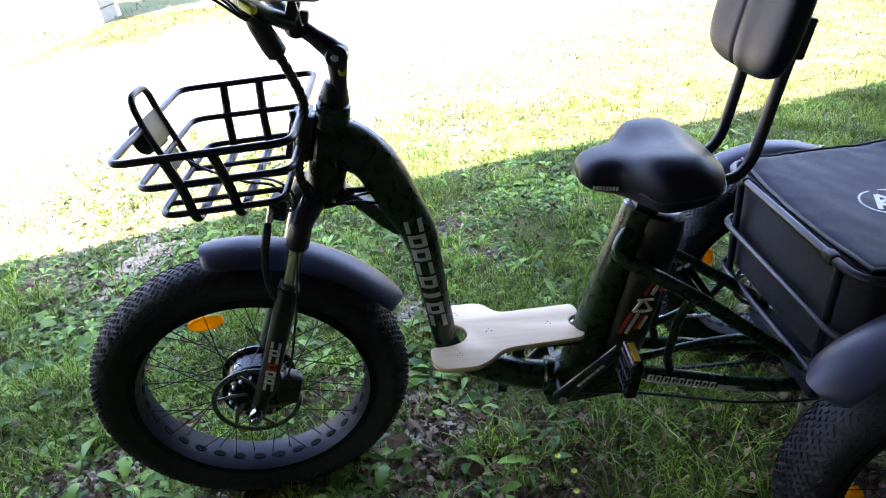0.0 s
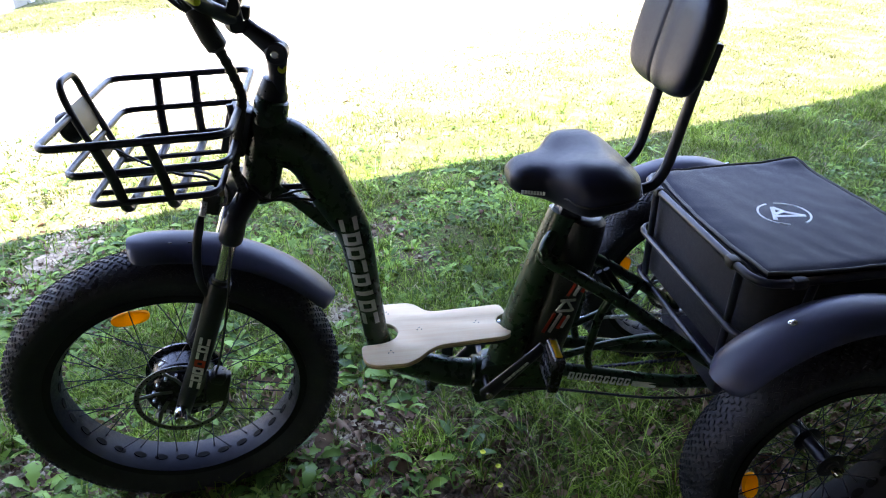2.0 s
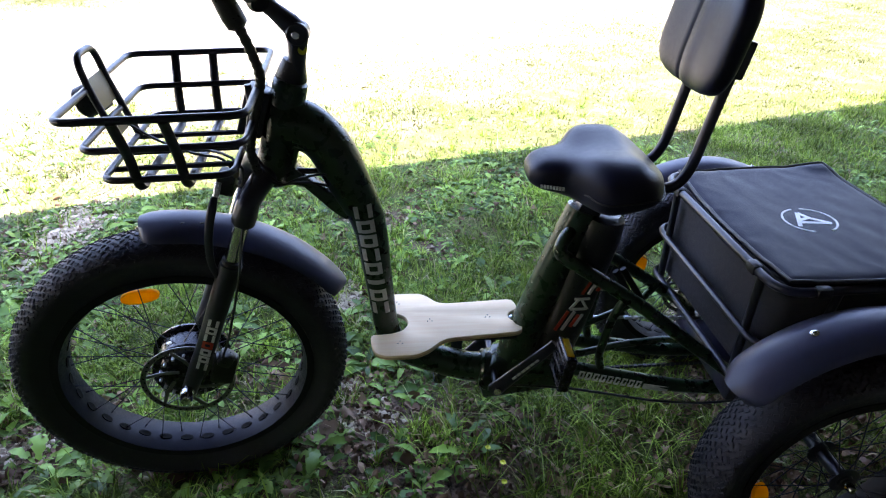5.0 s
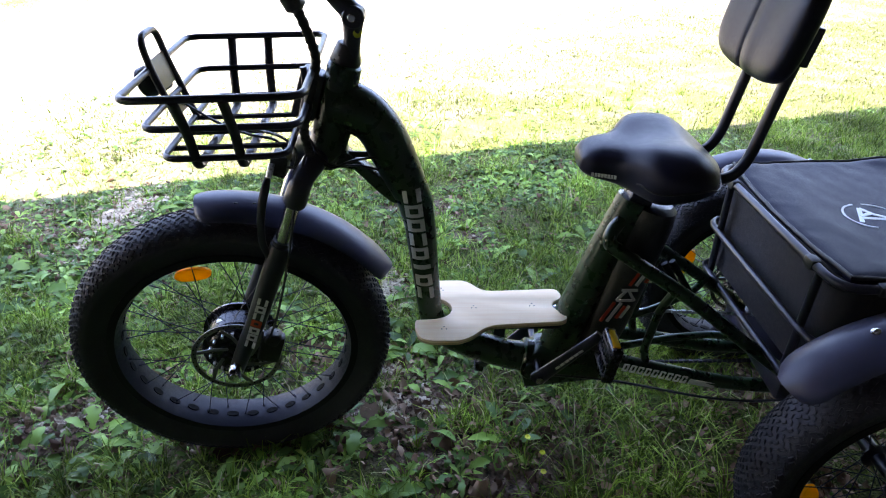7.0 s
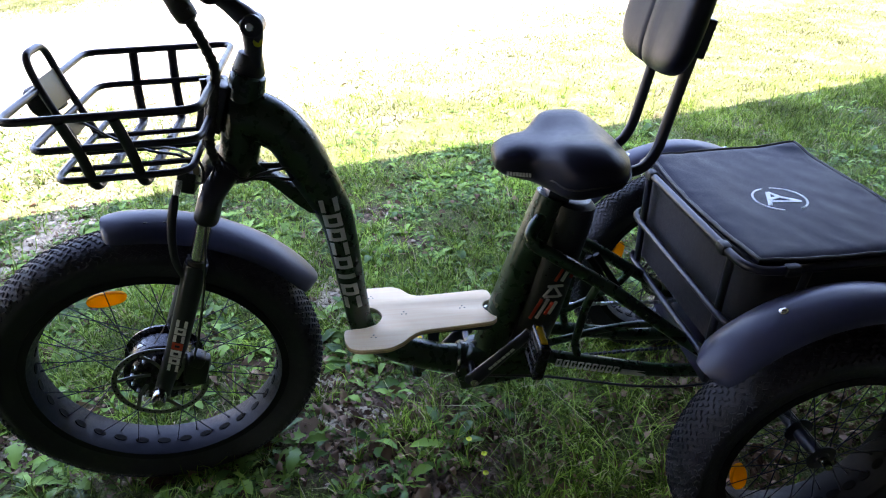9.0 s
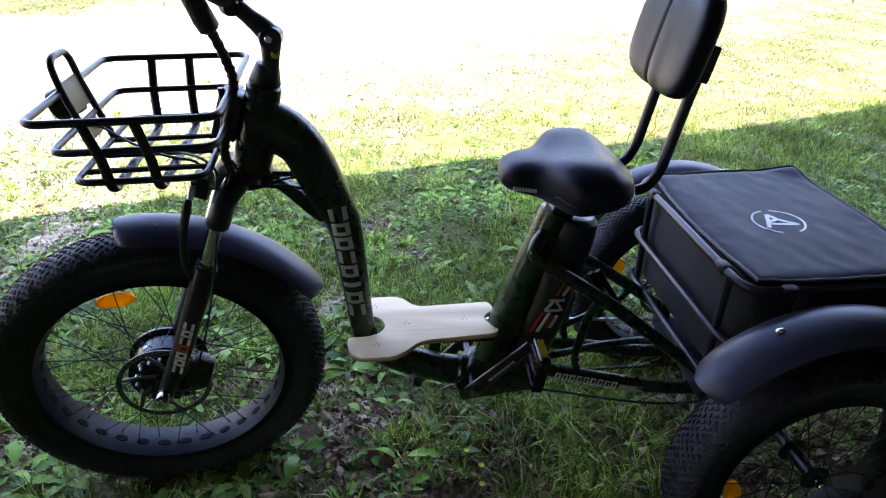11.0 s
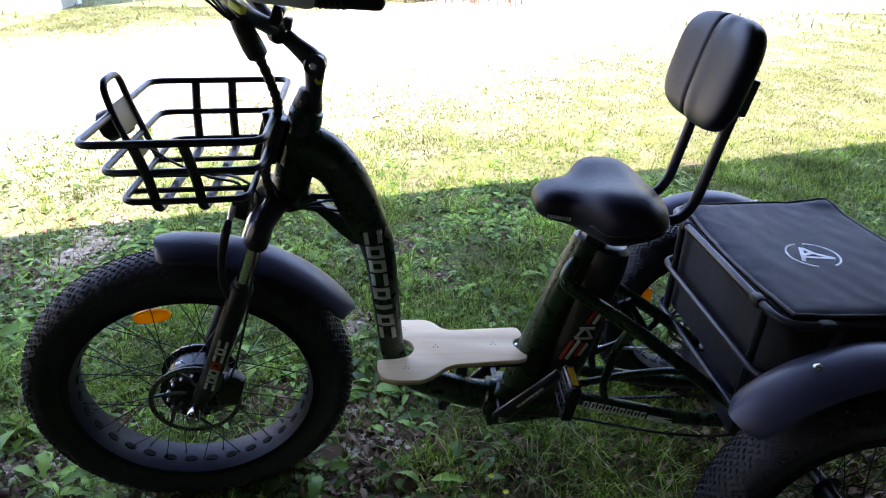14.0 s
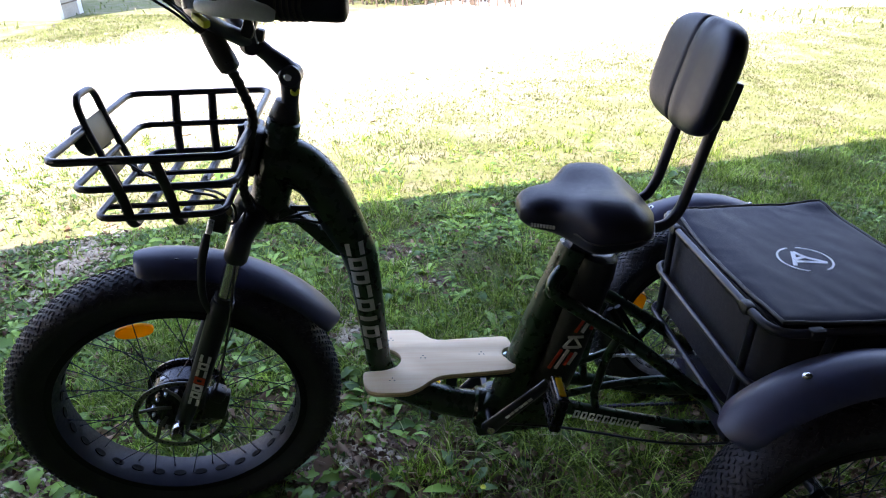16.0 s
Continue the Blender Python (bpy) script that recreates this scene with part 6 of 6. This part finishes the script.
for k, spot in enumerate(((0.50, 0.19), (0.44, 0.02), (0.36, 0.34), (-0.62, 1.30), (-0.70, 1.46), (0.44, 0.93), (0.52, 0.72), (0.73, 0.92), (0.74, 0.68), (0.62, 1.26), (-1.0, 0.69), (-0.97, 0.56), (-0.63, -0.02), (-0.48, 1.44), (-0.07, 1.46), (0.09, 1.37), (-0.49, 0.43), (-0.05, 0.57))):
    leaves("weed", 1, (0, 1, 0, 1), 400 + k, LEAF, "broad-leaved weed with a flat rosette of green leaves", lambda x, y: 0 * x, (0.050, 0.090), (5, 8), (0.12, 0.42), "weed", lobed=k % 3 == 1, at=spot)
for k, spot in enumerate(((0.67, -0.015), (0.71, 0.012), (0.55, -0.06), (0.86, -0.10))):
    leaves("fallen_leaf", 1, (0, 1, 0, 1), 440 + k, DEAD, "curled tan fallen leaf lying on the soil", lambda x, y: 0 * x, (0.040, 0.055), (1, 1), (0.2, 0.7), "leaf", True, at=spot)


def stones(name, n, seed, keep, box, size, label):
    rng = np.random.default_rng(seed)
    ico = bmesh.new()
    bmesh.ops.create_icosphere(ico, subdivisions=1, radius=1.0)
    base = np.array([v.co[:] for v in ico.verts])
    tri = [tuple(v.index for v in f.verts) for f in ico.faces]
    ico.free()
    m = n * 30
    x, y = rng.uniform(box[0], box[1], m), rng.uniform(box[2], box[3], m)
    ok = rng.random(m) < np.clip(keep(x, y), 0, 1)
    x, y = x[ok][:n], y[ok][:n]
    vs, fs = [], []
    for i, (cx, cy) in enumerate(zip(x, y)):
        s = size[0] + (size[1] - size[0]) * rng.random() ** 2.5
        k = base * (1 + 0.28 * rng.normal(0, 1, (len(base), 1))) * np.array([1, rng.uniform(.6, 1), rng.uniform(.35, .65)]) * s
        a = rng.uniform(0, 6.28)
        rot = np.array([[math.cos(a), -math.sin(a), 0], [math.sin(a), math.cos(a), 0], [0, 0, 1]])
        cz = float(ground_height(np.array([cx]), np.array([cy]))[0]) + s * 0.12
        vs.append(k @ rot.T + (cx, cy, cz))
        fs += [tuple(t + i * len(base) for t in f) for f in tri]
    ob = raw(name, np.concatenate(vs), fs, STONE)
    tagged(ob, label, "stones", kind="stuff")


stones("stones", 1100, 81, lambda x, y: bare(x, y) ** 2 * 0.9 * np.clip(3 * plane_noise(x, y, 3.1, 97) - 1.0, 0.03, 1) + 0.004, (-1.5, 2.4, -0.5, 2.2), (0.003, 0.014), "pale limestone chips scattered in the turf")

def chips(x, y):
    """Where limestone chips lie thick on the soil."""
    k = 0.0 * x
    for cx, cy, rx, ry in ((0.275, 0.70, 0.055, 0.16), (0.37, 0.10, 0.07, 0.09), (-0.945, 1.24, 0.11, 0.25), (-0.54, 0.07, 0.12, 0.07), (0.33, 0.245, 0.08, 0.05), (1.16, 0.95, 0.06, 0.05), (1.9, 1.55, 0.12, 0.07)):
        k = np.maximum(k, np.exp(-(((x - cx) / rx) ** 2 + ((y - cy) / ry) ** 2)))
    return k ** 1.3


stones("stone_chips", 3600, 83, chips, (-1.4, 2.2, -0.2, 1.8), (0.003, 0.014), "small pale limestone chips lying thick on bare soil")
stones("stone_chips", 420, 84, lambda x, y: np.exp(-((x + 0.945) / 0.10) ** 2 - ((y - 1.24) / 0.24) ** 2), (-1.3, -0.6, 0.8, 1.7), (0.007, 0.020), "larger pale limestone chips on a bare patch beside the drive")
stones("gravel", 3000, 82, lambda x, y: inside_drive(x, y), (-4.5, 6.0, 1.5, 9.0), (0.008, 0.03), "loose pale gravel on the drive")


def build_flower(x, y, h):
    """A small yellow dandelion-like flower on its stalk."""
    fl = empty("flower", "small yellow wild flower in the grass", "flower", group="yellow flowers")
    fl.location = (x, y, 0)
    part("stalk", tube([(0, 0, -0.005), (0.004, 0.002, h * 0.6), (0.006, 0.0, h)], 0.0013, n=6), WEED, fl)
    bm = bmesh.new()
    for ring, (r0, n) in enumerate(((0.0075, 11), (0.005, 8))):
        for k in range(n):
            a = 6.283 * k / n + ring
            c, s_ = math.cos(a), math.sin(a)
            w = 0.0015
            z = h + 0.001 + 0.002 * ring
            bm.faces.new([bm.verts.new(p) for p in ((0.006 + w * s_, -w * c, z), (0.006 + r0 * c + w * s_, r0 * s_ - w * c, z + 0.003), (0.006 + r0 * c - w * s_, r0 * s_ + w * c, z + 0.003), (0.006 - w * s_, w * c, z))])
    part("petals", bm, YELLOW, fl, "yellow petals")


for fx, fy, fh in ((0.712, -0.086, 0.045), (0.708, -0.139, 0.04), (0.680, -0.041, 0.05)):
    build_flower(fx, fy, fh)


def build_brush():
    """Thin bare stems and yellow-green shrubs along the far side of the drive."""
    rng = random.Random(17)
    bm = bmesh.new()
    for k in range(90):
        x = -1.0 + 3.2 * rng.random()
        y = 9.6 - 0.22 * x + rng.uniform(0, 1.2)
        h = rng.uniform(0.6, 1.6)
        sweep(bm, [(x, y, -0.02), (x + rng.uniform(-.1, .1), y, h * 0.5), (x + rng.uniform(-.25, .25), y, h)], [0.016, 0.011, 0.004], n=5)
    stems = part("brush_stems", bm, BARK)
    tagged(stems, "thin bare stems of brush beyond the drive", "brush", kind="stuff")
    vs, fs, off = [], [], 0
    for k in range(16):
        x = -0.9 + 3.0 * rng.random()
        v, f = leaf_cloud(160, np.array((x, 9.9 - 0.22 * x + rng.uniform(0, 1), rng.uniform(0.2, 0.9))), 0.32, 0.05, 300 + k)
        vs.append(v)
        fs += [tuple(i + off for i in q) for q in f]
        off += len(v)
    ob = raw("brush_leaves", np.concatenate(vs), fs, BLADE_SUN)
    tagged(ob, "yellow-green leaves of the brush beyond the drive", "brush", kind="stuff")


build_brush()
